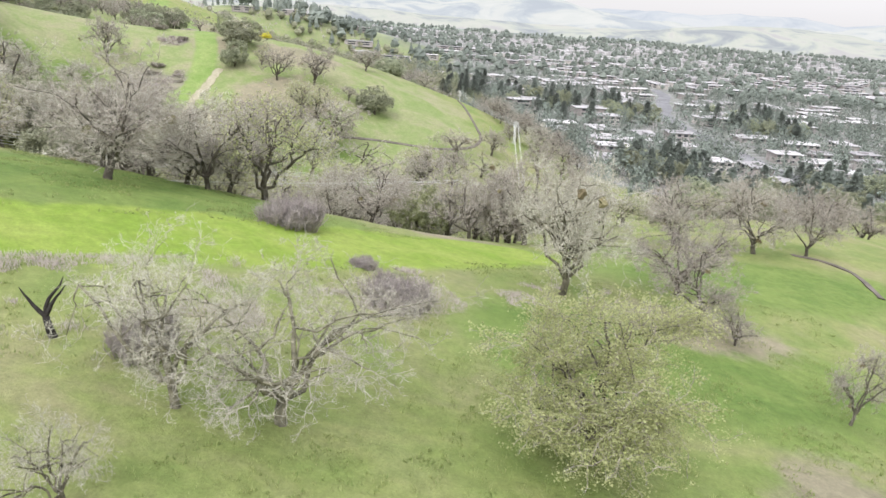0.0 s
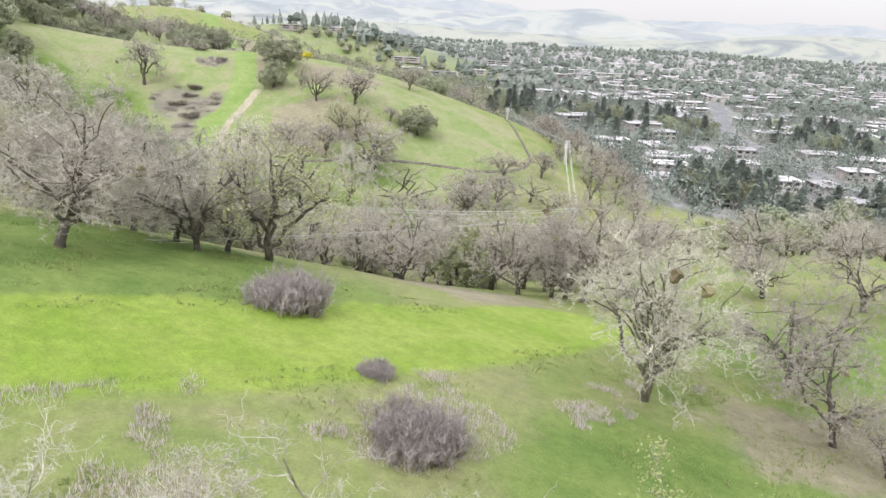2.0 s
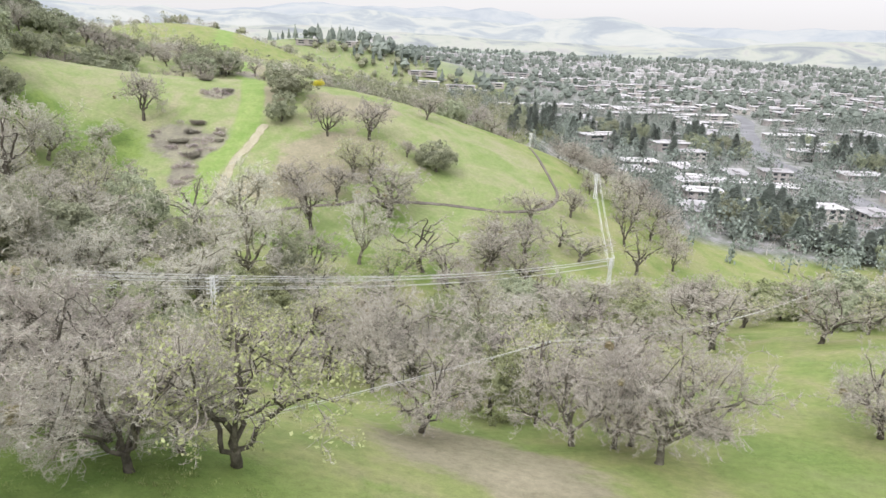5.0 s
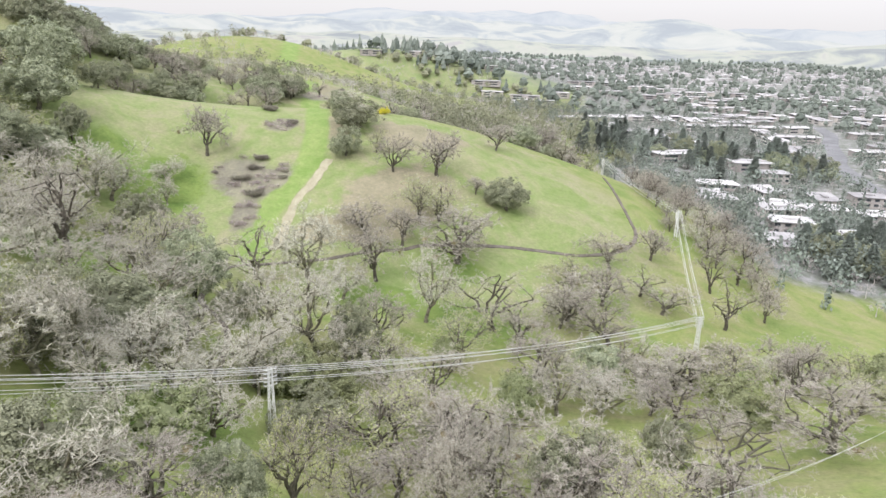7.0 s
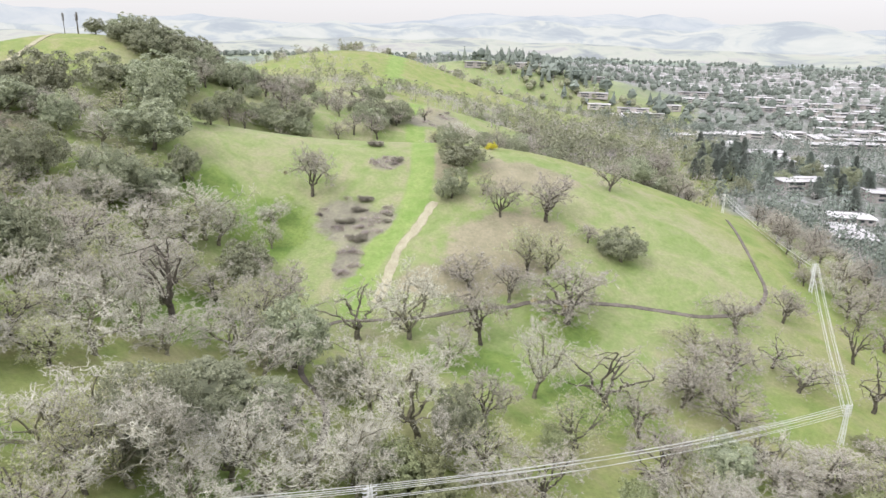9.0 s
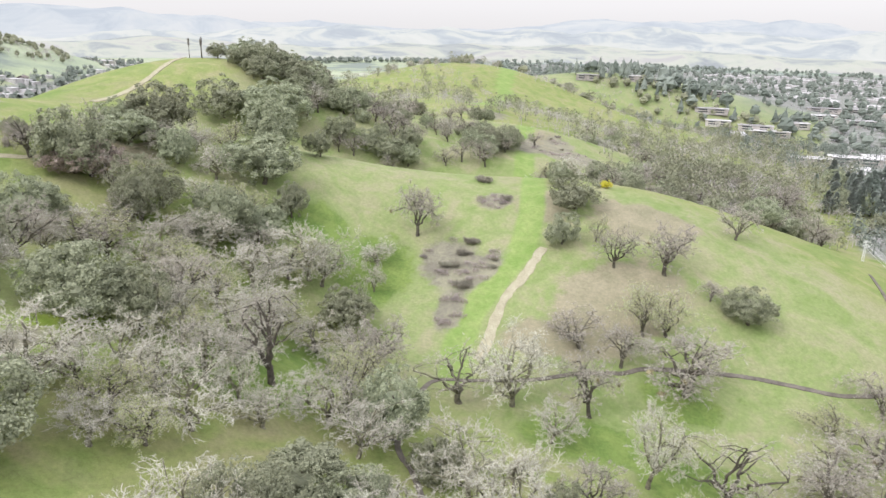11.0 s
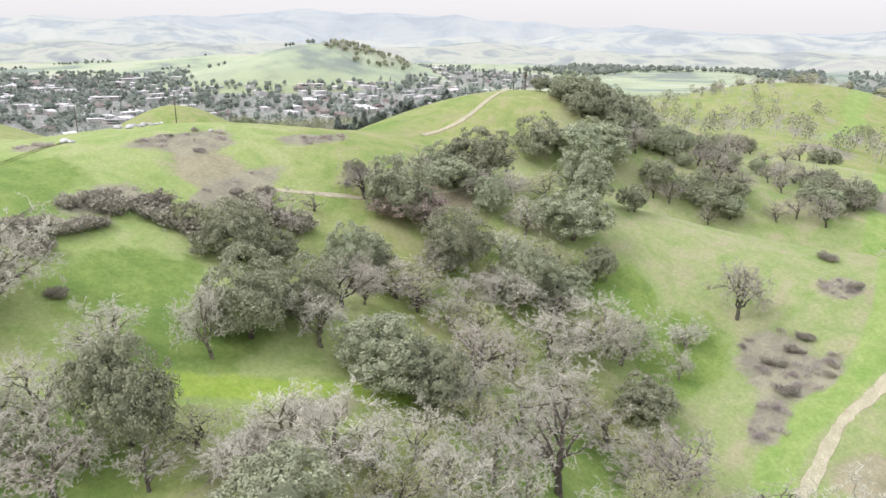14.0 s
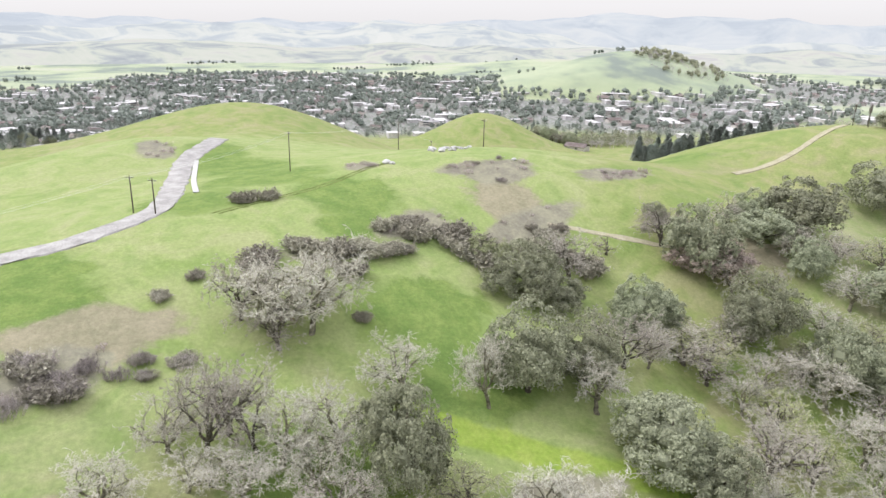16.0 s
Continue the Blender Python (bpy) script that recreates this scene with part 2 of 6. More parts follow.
    c = blend(nt, soft("dry", 2.2), c, dry)
    c = blend(nt, soft("mown", 0.8), c, mown)
    c = blend(nt, soft("band", 2.0), c, band)
    c = blend(nt, soft("scrub", 2.0), c, scrub)
    # pasture colours with haze painted in, blended over the grass by distance
    hazy_pasture = ramp(nt, noise_tex(nt, 0.0045, 6, 0.6).outputs[0], [(0.40, (0.19, 0.22, 0.19)), (0.46, (0.28, 0.325, 0.225)), (0.55, (0.35, 0.385, 0.26)), (0.63, (0.375, 0.37, 0.30))])
    c = blend(nt, mask("hazy_pasture"), c, hazy_pasture)
    c = blend(nt, mask("hazy_hills"), c, hazy_hills)
    c = blend(nt, soft("town", 0.6), c, town)
    c = blend(nt, 0.32, c, ramp(nt, fine.outputs[0], [(0.3, (0.22,) * 3), (0.7, (0.78,) * 3)]), "OVERLAY")
    c = blend(nt, 0.30, c, ramp(nt, blade.outputs[0], [(0.3, (0.2,) * 3), (0.7, (0.8,) * 3)]), "OVERLAY")
    L.new(c, b.inputs["Base Color"])
    hgt = blend(nt, 0.5, fine.outputs[0], blade.outputs[0])
    bump(nt, b, hgt, 0.25, 0.8)
    return m


GRASS_BLADE = leafy("grass_blades", (0.20, 0.28, 0.09), (0.40, 0.43, 0.19), 0.0, 0.1, 0.45)
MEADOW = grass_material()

# ---- the lie of the land: ridges and draws as rounded forms (x, y, height, length, width, turn) ----
RIDGES = [
    (-170.0, 472.0, 6.5, 75.0, 20.0, 0.38),
    (-341.6, 414.0, 83.9, 318.8, 612.8, 0.102), (-136.2, 326.4, 43.1, 363.5, 103.8, 2.113), (-284.0, 332.2, 49.0, 65.9, 44.8, 0.772),
    (33.7, 247.8, 40.7, 64.2, 36.5, 1.315), (-255.0, 143.3, 22.2, 48.1, 196.3, 0.487), (-355.8, 33.4, 12.9, 35.4, 54.5, 1.036),
    (-76.0, 168.8, 58.9, 43.7, 38.2, 0.871), (-547.3, 82.0, 33.2, 78.5, 62.1, 3.008), (-406.7, 478.6, 21.3, 69.5, 86.7, 1.557),
    (-373.3, 177.2, 13.4, 54.3, 195.8, 0.358), (-555.6, -4.8, 7.5, 123.2, 55.8, 1.964), (53.7, -1221.2, 16.1, 443.9, 158.9, 0.298),
    (-616.0, 298.0, 6.0, 60.0, 60.0, 0.2),
]
FAR_HILLS = [
    (-700.0, 298.0, 33.0, 44.0, 36.0, 0.4), (-660.0, 250.0, 12.0, 36.0, 30.0, 0.6), (-1330.0, 800.0, 76.0, 230.0, 130.0, 2.2),
    (-318.3, 972.3, 35.2, 79.2, 242.8, 2.571), (-1529.9, 440.2, 12.0, 315.8, 141.1, 0.989), (-1900.0, 900.0, 40.0, 250.0, 200.0, 0.4),
]
DRAWS = [
    (-190.0, 522.0, -11.0, 80.0, 26.0, 0.63),
    (-140.0, 351.0, -19.0, 75.0, 19.0, 0.63), (-215.0, 420.0, -6.0, 60.0, 30.0, 0.5), (-322.0, 262.0, -6.5, 40.0, 25.0, 0.9),
    (-375.2, 552.2, -54.3, 247.7, 394.6, 2.34), (-169.2, 349.1, -9.0, 42.4, 471.6, 0.664), (-7.3, 216.7, -70.0, 54.5, 114.1, 2.268),
    (-277.1, 325.0, -28.4, 59.7, 160.2, 1.747), (-230.5, 964.6, -32.4, 165.9, 42.6, 0.01), (-82.6, 174.9, -53.4, 54.2, 36.8, 2.223),
    (178.4, 138.0, -15.4, 206.4, 83.8, 1.187), (217.2, 1128.6, -14.3, 510.6, 700.0, 0.078), (-30.9, 459.0, -19.6, 166.2, 70.1, 3.107),
    (-162.1, 208.0, -15.3, 76.5, 28.6, 0.829), (36.8, 231.4, -21.7, 29.4, 99.2, 2.935), (18.7, 33.3, -5.2, 98.3, 32.2, 0.434),
    (1465.6, 526.8, -6.3, 168.4, 134.8, 2.063), (1212.6, 1176.5, -6.5, 185.3, 157.0, 1.677), (-348.0, 226.0, -11.5, 31.1, 40.1, 1.312),
    (-592.0, 298.0, -6.0, 60.0, 60.0, 0.2),
]


def land(x, y):
    """Height of the ground, in metres."""
    x, y = np.asarray(x, float), np.asarray(y, float)
    z = np.full(np.broadcast(x, y).shape, -70.0)
    for a, b, h, sx, sy, r in RIDGES + FAR_HILLS + DRAWS:
        c, s = math.cos(r), math.sin(r)
        u, v = ((x - a) * c + (y - b) * s) / sx, (-(x - a) * s + (y - b) * c) / sy
        z = z + h * np.exp(-0.5 * (u * u + v * v))
    return z


def to_line(x, y, line):
    """Distance from points to a line of corners."""
    best = np.full(np.shape(x), 1e9)
    for (ax, ay), (bx, by) in zip(line, line[1:]):
        dx, dy = bx - ax, by - ay
        k = np.clip(((x - ax) * dx + (y - ay) * dy) / (dx * dx + dy * dy), 0, 1)
        best = np.minimum(best, np.hypot(x - ax - k * dx, y - ay - k * dy))
    return best


def patch(x, y, spots):
    """1 inside any of the ovals (x, y, length, width, turn), fading to 0 outside."""
    out = np.zeros(np.shape(x))
    for a, b, sx, sy, r in spots:
        c, s = math.cos(r), math.sin(r)
        u, v = ((x - a) * c + (y - b) * s) / sx, (-(x - a) * s + (y - b) * c) / sy
        out = np.maximum(out, np.clip(1.5 - np.hypot(u, v), 0, 1))
    return out


FIREBREAK = [(-110, 318), (-102, 296), (-97, 282), (-93, 266), (-95, 250), (-96, 235), (-93, 223), (-88, 212)]
FIREBREAK_NORTH = [(-180, 490), (-169, 463), (-148, 407), (-126, 349), (-114, 325)]
FIREBREAK_FAR = [(-372, 930), (-347, 861), (-326, 799), (-302, 751), (-264, 601)]
MEADOW_TRACK = [(-46, 32), (-24, 46), (-13, 55), (-6, 62), (3, 72), (8, 79)]
WEST_TERRACE = [(-152, 110), (-146, 117), (-137, 134), (-131, 152)]
TRAIL = [(-62, 142), (-65, 152), (-69, 162), (-74, 168), (-81, 174), (-88, 191), (-91, 206), (-83, 212), (-71, 219),
         (-63, 226), (-54, 232), (-48, 238), (-30, 249), (-18, 254), (-5, 259), (7, 270), (12, 284), (10, 297), (7, 311), (2, 340)]
PALE_EDGE = [(-87.5, 268), (-88, 254), (-89.5, 246), (-89, 238), (-87, 228), (-86, 220)]
GRAVEL_LINE = [(-190, 12), (-206, 33), (-210, 42), (-220, 52), (-236, 61), (-273, 61), (-312, 61), (-343, 67), (-372, 70)]
KNOLL_LINE = [(-268, 258), (-274, 286), (-283, 309), (-290, 326)]
STREET = [(262, 950), (250, 864), (222, 770), (196, 668), (178, 610), (171, 540), (177, 504), (184, 456), (188, 413), (196, 360), (215, 300)]

DRY = [(-62, 258, 20, 15, 1.0), (-66, 300, 18, 12, 0.5), (-4, 90, 12, 7, 2.6), (-150, 445, 14, 26, 0.4), (-233, 157, 14, 10, 0.6), (-205, 285, 12, 7, 0.4),
       (-70, 236, 16, 8, 0.3), (-172, 55, 9, 16, 0.2), (-206, 215, 14, 8, 0.8), (24, 60, 9, 6, 0.2), (24, 33, 6, 5, 0.2), (-120, 76, 10, 14, 0.3), (-126, 60, 10, 10, 0.2), (-95, 290, 10, 12, 0.2)]
SCRUB = [(-152, 424, 9, 22, 0.38), (-127, 432, 11, 20, 0.38), (-110, 252, 9, 10, 0.3), (-101, 252, 4, 10, -0.2), (-102, 236, 4, 9, 0.3), (-111, 286, 5, 6, 0), (-167, 404, 12, 13, 0.4), (-145, 450, 8, 18, 0.4), (-137, 420, 6, 12, 0.4), (-234, 544, 18, 12, 0.3), (-165, 53, 5, 7, 0.3), (-255, 152, 5, 12, 0.2), (-251, 200, 4, 14, 0.2), (-252, 160, 9, 13, 0.4), (-249, 198, 5, 15, 0.2),
         (-222, 160, 6, 18, 0.5), (-219, 125, 6, 14, 0.6), (-203, 105, 4, 16, 0.2), (-160, 50, 6, 9, 0.4), (-128, 128, 5, 16, 0.3), (-268, 118, 6, 5, 0.2), (-330, 48, 16, 7, 0.3)]
OLIVE = [(-62, 262, 80, 66, 0.3), (-135, 262, 56, 50, 0.2), (-190, 300, 60, 80, 0.3), (-150, 430, 100, 90, 0.3), (-148, 52, 22, 18, 0.2)]
FRESH = [(-290, 85, 150, 110, 0.0), (-190, 110, 60, 60, 0.0), (-170, 45, 20, 30, 0.2)]
LUSH = [(-30, 62, 22, 12, 0.5), (22, 50, 18, 10, 0.3), (40, 84, 24, 10, 0.3), (-62, 128, 12, 12, 0), (-115, 185, 14, 12, 0.5), (-215, 110, 8, 10, 0), (-240, 110, 20, 14, 0.4), (-270, 90, 16, 20, 0.3), (-180, 120, 14, 16, 0.2), (-300, 80, 20, 18, 0), (-330, 70, 24, 12, 0), (-240, 70, 14, 16, 0), (-190, 40, 20, 14, 0.5), (-305, 240, 22, 30, 0.2), (-40, 232, 10, 8, 0), (-55, 205, 14, 8, 0.4), (-30, 205, 12, 10, 0.2), (-26, 68, 14, 10, 0.4), (-128, 238, 12, 14, 0), (-110, 165, 14, 12, 0.4), (-160, 125, 12, 18, 0.5),
        (12, 48, 10, 9, 0.3), (-135, 95, 16, 12, 0.3), (-150, 240, 12, 10, 0)]


VALLEY_TOWN = [(-980, -220, 260, 360, 0.2), (-900, -60, 160, 160, 0.2), (-1330, -120, 220, 330, 0.2), (-1380, 330, 200, 200, 0.0), (-1080, 200, 230, 240, 0.3), (-980, 640, 260, 240, 0.5), (-1400, 1080, 360, 340, 0.8), (-1650, 60, 220, 260, 0.2)]


def ground_sheet():
    n, b = 410, 5.2
    u = np.linspace(-1, 1, n)
    k = 4900 / math.sinh(b)
    x, y = np.meshgrid(-95 + k * np.sinh(b * u), 140 + k * np.sinh(b * u), indexing="ij")
    z = land(x, y)
    # small unevenness: terracettes and hummocks
    z = z + 0.16 * np.sin(x * 0.9 + 1.7 * np.sin(y * 0.31)) * np.sin(y * 0.8 + 1.3 * np.sin(x * 0.27)) * np.exp(-np.hypot(x + 95, y - 140) / 500)
    me = bpy.data.meshes.new("ground")
    me.vertices.add(n * n)
    me.vertices.foreach_set("co", np.stack([x, y, z], -1).ravel())
    i = (np.arange(n - 1)[:, None] * n + np.arange(n - 1)[None, :]).ravel()
    quads = np.stack([i, i + n, i + n + 1, i + 1], 1)
    me.loops.add(quads.size)
    me.polygons.add(len(quads))
    me.loops.foreach_set("vertex_index", quads.ravel())
    me.polygons.foreach_set("loop_start", np.arange(len(quads)) * 4)
    me.polygons.foreach_set("use_smooth", np.ones(len(quads), bool))
    me.update(calc_edges=True)
    wide = lambda line, w: np.clip(1.0 - (to_line(x, y, line) - w + 2.0) / 4.0, 0, 1)
    masks = {"mown": np.maximum.reduce([wide(FIREBREAK, 4.1), wide(FIREBREAK_NORTH, 4.6), wide(FIREBREAK_FAR, 9)]), "band": np.maximum(wide(MEADOW_TRACK, 6.0), wide(WEST_TERRACE, 3.4)),
             "dry": patch(x, y, DRY), "olive": patch(x, y, OLIVE), "fresh": patch(x, y, FRESH), "scrub": patch(x, y, SCRUB), "lush": patch(x, y, LUSH),
             # the next two masks spread ground colours that carry painted haze
             "hazy_pasture": np.clip((np.hypot(x + 100, y - 200) - 700) / 500, 0, 1),
             "hazy_hills": np.clip((y - 1500) / 300, 0, 1) * np.clip((x + 0.55 * y) / 300, 0, 1),
             "town": np.maximum.reduce([np.clip((-38 - z) / 6, 0, 1) * np.clip((y - 1150) / 100, 0, 1) * np.clip((2500 - y) / 200, 0, 1) * np.clip((x + 0.42 * y) / 80, 0, 1), np.clip((-66 - z) / 6 + 0.5, 0, 1) * np.clip((x + 40) / 60, 0, 1) * np.clip((y - 300) / 40, 0, 1) * np.clip((2600 - y) / 200, 0, 1), patch(x, y, VALLEY_TOWN) * np.clip((-48 - z) / 6, 0, 1)])}
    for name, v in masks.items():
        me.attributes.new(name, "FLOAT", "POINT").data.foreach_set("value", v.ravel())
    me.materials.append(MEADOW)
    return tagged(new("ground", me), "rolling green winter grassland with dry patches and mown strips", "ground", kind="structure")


GROUND = ground_sheet()


def smooth_line(line, step):
    """Points along a rounded line through the corners."""
    p = [Vector((*q, 0)) for q in line]
    out = []
    for i in range(len(p) - 1):
        a, b, c, d = p[max(i - 1, 0)], p[i], p[i + 1], p[min(i + 2, len(p) - 1)]
        n = max(2, int((c - b).length / step))
        for k in range(n):
            t = k / n
            out.append(0.5 * (2 * b + (c - a) * t + (2 * a - 5 * b + 4 * c - d) * t * t + (3 * b - a - 3 * c + d) * t ** 3))
    return out + [p[-1]]


def ribbon(name, line, width, material, label, category, lift=0.12, step=2.0, wobble=0.15):
    """A path that lies on the ground, with uneven edges and a rounded bed."""
    rng = random.Random(name)
    bm = bmesh.new()
    rows = []
    pts = smooth_line(line, step)
    for i, p in enumerate(pts):
        d = (pts[min(i + 1, len(pts) - 1)] - pts[max(i - 1, 0)]).normalized()
        side = Vector((-d.y, d.x, 0))
        row = []
        for k, s in enumerate((-1.15, -1, -0.5, 0, 0.5, 1, 1.15)):
            q = p + side * width / 2 * s * (1 + rng.uniform(-wobble, wobble) * (abs(s) > 0.9))
            row.append(bm.verts.new((q.x, q.y, float(land(q.x, q.y)) + (lift if 0 < k < 6 else -0.4))))
        rows.append(row)
    for a, b in zip(rows, rows[1:]):
        for k in range(6):
            bm.faces.new((a[k], a[k + 1], b[k + 1], b[k]))
    me = bpy.data.meshes.new(name)
    bm.normal_update()
    bm.to_mesh(me)
    bm.free()
    me.materials.append(material)
    return tagged(new(name, me), label, category, kind="structure")


ribbon("trail", TRAIL, 1.15, DIRT, "narrow trodden dirt trail across the grass slope", "trail", 0.2, 1.5)
ribbon("trail_edge", PALE_EDGE, 2.5, PALE_DIRT, "bare pale dirt strip beside the mown firebreak", "trail", 0.16, 1.5, 0.35)
ribbon("road", GRAVEL_LINE, 7.0, GRAVEL, "pale graded gravel road over the green hill", "road", 0.3, 3)
ribbon("knoll_road", KNOLL_LINE, 2.2, PALE_DIRT, "pale dirt track up to the knoll", "road", 0.25, 3)
ribbon("street", STREET, 13.0, ASPHALT, "grey asphalt street curving through the town", "road", 0.4, 8, 0.0)
ribbon("drain", [(-312, 64.5), (-280, 66), (-252, 69)], 1.6, CONCRETE, "straight pale concrete drain beside the gravel road", "drain", 0.3, 3, 0.0)
ribbon("meadow_path", [(53.5, 103.9), (57.3, 102.6), (59.8, 99.0), (59.7, 94.4), (58.3, 87.6)], 0.9, DIRT, "narrow grey path over the green meadow", "trail", 0.12, 1.0, 0.3)
WHEEL_TRACK = [(-224.7, 75.5), (-231.5, 85.2), (-239.2, 95.9), (-248.0, 106.1), (-258.1, 114.8), (-265.0, 121.2), (-268.4, 128.2)]
for side in (-0.8, 0.8):
    ribbon("wheel_rut", [(x + side * 0.5, y + side) for x, y in WHEEL_TRACK], 0.5, TRODDEN, "wheel rut pressed into the green hillside", "track", 0.12, 2.0, 0.5)
ribbon("upper_path", [(-222, 165), (-217, 179), (-207, 203), (-203, 230), (-201, 270)], 1.6, PALE_DIRT, "faint worn path along the upper slope", "trail", 0.15, 3, 0.4)

# ---- helpers for things ----
def mesh_of(bm, name, *mats, smooth=False):
    me = bpy.data.meshes.new(name)
    bm.to_mesh(me)
    bm.free()
    for m in mats:
        me.materials.append(m)
    if smooth:
        me.polygons.foreach_set("use_smooth", np.ones(len(me.polygons), bool))
    return me


def part(name, bm, material, parent, label="", smooth=False):
    """Links a bmesh (or a mesh) as one mesh object under a thing or a part."""
    me = bm if isinstance(bm, bpy.types.Mesh) else mesh_of(bm, name, material, smooth=smooth)
    ob = new(name, me)
    ob.parent = parent
    return tagged(ob, label) if label else ob


def soup(name, verts, faces, material, smooth=False):
    me = bpy.data.meshes.new(name)
    me.from_pydata(verts, [], faces)
    me.materials.append(material)
    if smooth:
        me.polygons.foreach_set("use_smooth", np.ones(len(me.polygons), bool))
    me.update()
    return me


def tube(verts, faces, pts, radii, sides):
    """Adds a tapered limb along pts."""
    ring0 = None
    for i, p in enumerate(pts):
        d = (pts[min(i + 1, len(pts) - 1)] - pts[max(i - 1, 0)])
        d = d.normalized() if d.length > 1e-6 else Vector((0, 0, 1))
        a = d.cross(Vector((0.31, 0.87, 0.4))).normalized()
        b = d.cross(a)
        base = len(verts)
        for k in range(sides):
            w = 2 * math.pi * k / sides
            verts.append(p + (a * math.cos(w) + b * math.sin(w)) * radii[i])
        if ring0 is not None:
            for k in range(sides):
                k2 = (k + 1) % sides
                faces.append((ring0 + k, ring0 + k2, base + k2, base + k))
        ring0 = base
    faces.append(tuple(ring0 + k for k in range(sides)))


def crooked(rng, start, way, length, steps, bend, rise):
    """A limb that wanders as oak limbs do."""
    pts, d = [start.copy()], way.normalized()
    for _ in range(steps):
        d = (d + Vector((rng.gauss(0, bend), rng.gauss(0, bend), rng.gauss(0, bend) + rise))).normalized()
        pts.append(pts[-1] + d * length / steps)
    return pts, d


def reach(rng, start, goal, steps, wander, arch=0.0):
    """A crooked limb from start to goal, wandering by a share of its length."""
    run = goal - start
    size = run.length * wander
    off, pts = Vector((0, 0, 0)), []
    for i in range(steps + 1):
        q = i / steps
        pts.append(start + run * q + off * (1 - q) + Vector((0, 0, arch * run.length * 4 * q * (1 - q))))
        off = off + Vector((rng.gauss(0, size), rng.gauss(0, size), rng.gauss(0, size * 0.8)))
    return pts


def oak_skeleton(rng, height, spread, girth, limbs, fine, lengths, thin=0.016, bend=0.4):
    """Limbs as lists of points and radii, and the twig ends: a trunk, rising crooked limbs that fill an uneven dome, then gnarled shoots."""
    out, ends = [], []
    fork = height * rng.uniform(0.12, 0.20)
    lean = Vector((rng.uniform(-.1, .1) * height, rng.uniform(-.1, .1) * height, 0))
    pts = reach(rng, Vector((0, 0, -0.5)), lean * 0.5 + Vector((0, 0, fork)), 5, 0.05)
    out.append((pts, [girth * (1.75, 1.3, 1.12, 1.04, 1.0, 0.95)[i] for i in range(6)], 7, 0))
    heart, wide, tall, odd = lean + Vector((0, 0, height * 0.47)), height * 0.50 * spread, height * 0.53, Vector((rng.uniform(0, 9),) * 3)

    def dome(d, q):
        d = d.normalized()
        q *= 0.88 + 0.65 * noise.noise(d * 1.7 + odd)
        return heart + Vector((d.x * wide, d.y * wide, d.z * tall * (1 if d.z > 0 else 0.6))) * q

    todo = []
    turn = rng.uniform(0, 6.28)
    for k in range(limbs):
        a = turn + k * 2 * math.pi / limbs + rng.uniform(-0.35, 0.35)
        d = Vector((math.cos(a), math.sin(a), rng.choice((-0.25, 0.2, 0.6)))) if k else Vector((0.2, 0.1, 1))
        todo.append((pts[-1].lerp(pts[-2], rng.uniform(0, 0.9)), d, dome(d, rng.uniform(0.55, 0.75)), girth * rng.uniform(0.5, 0.72), 1))
    last = len(fine) + 1
    while todo:
        start, face, goal, r, lvl = todo.pop()
        if lvl < 3:
            steps = 9 if lvl == 1 else 6
            bow = start.lerp(goal, 0.35) + Vector((0, 0, (goal - start).length * (0.22 if lvl == 1 else 0.08)))
            wild = reach(rng, start, goal, steps, 0.055 if lvl == 1 else 0.085)
            limb = [p + (start.lerp(bow, q) * (1 - q) + bow.lerp(goal, q) * q - start.lerp(goal, q)) for p, q in zip(wild, [i / steps for i in range(steps + 1)])]
        else:
            steps = 4 if lvl == 3 else 3
            limb, _ = crooked(rng, start, face, lengths[lvl - 3] * height * rng.uniform(0.55, 1.4), steps, bend, 0.02)
        end_r = max(thin * 0.7, r * 0.42)
        radii = [r + (end_r - r) * i / steps for i in range(steps + 1)]
        out.append((limb, radii, 6 if lvl == 1 else 4 if lvl == 2 else 3, lvl))
        if lvl >= last:
            ends.append((limb, (limb[-1] - limb[-2]).normalized(), (limb[-1] - limb[0]).length))
            continue
        length = (limb[-1] - limb[0]).length
        for n in range(fine[lvl - 1]):
            i = rng.randint(max(1, steps // 3), steps) if n else steps
            along = (limb[i] - limb[i - 1]).normalized()
            if lvl == 1:
                d = (face.normalized() + Vector((rng.gauss(0, .75), rng.gauss(0, .75), rng.gauss(0.05, .6)))).normalized()
                run = dome(d, rng.uniform(0.65, 0.95)) - limb[i]
                most = length * rng.uniform(0.45, 0.85)
                goal = limb[i] + (run * (most / run.length) if run.length > most else run)
            else:
                out_way = (limb[i] - heart).normalized()
                d = (along * 0.55 + out_way * 0.45 + Vector((rng.gauss(0, .6), rng.gauss(0, .6), rng.gauss(0.08, .55)))).normalized()
                goal = None
            todo.append((limb[i], d, goal, max(thin, radii[i] * rng.uniform(0.6, 0.85)), lvl + 1))
    return out, ends


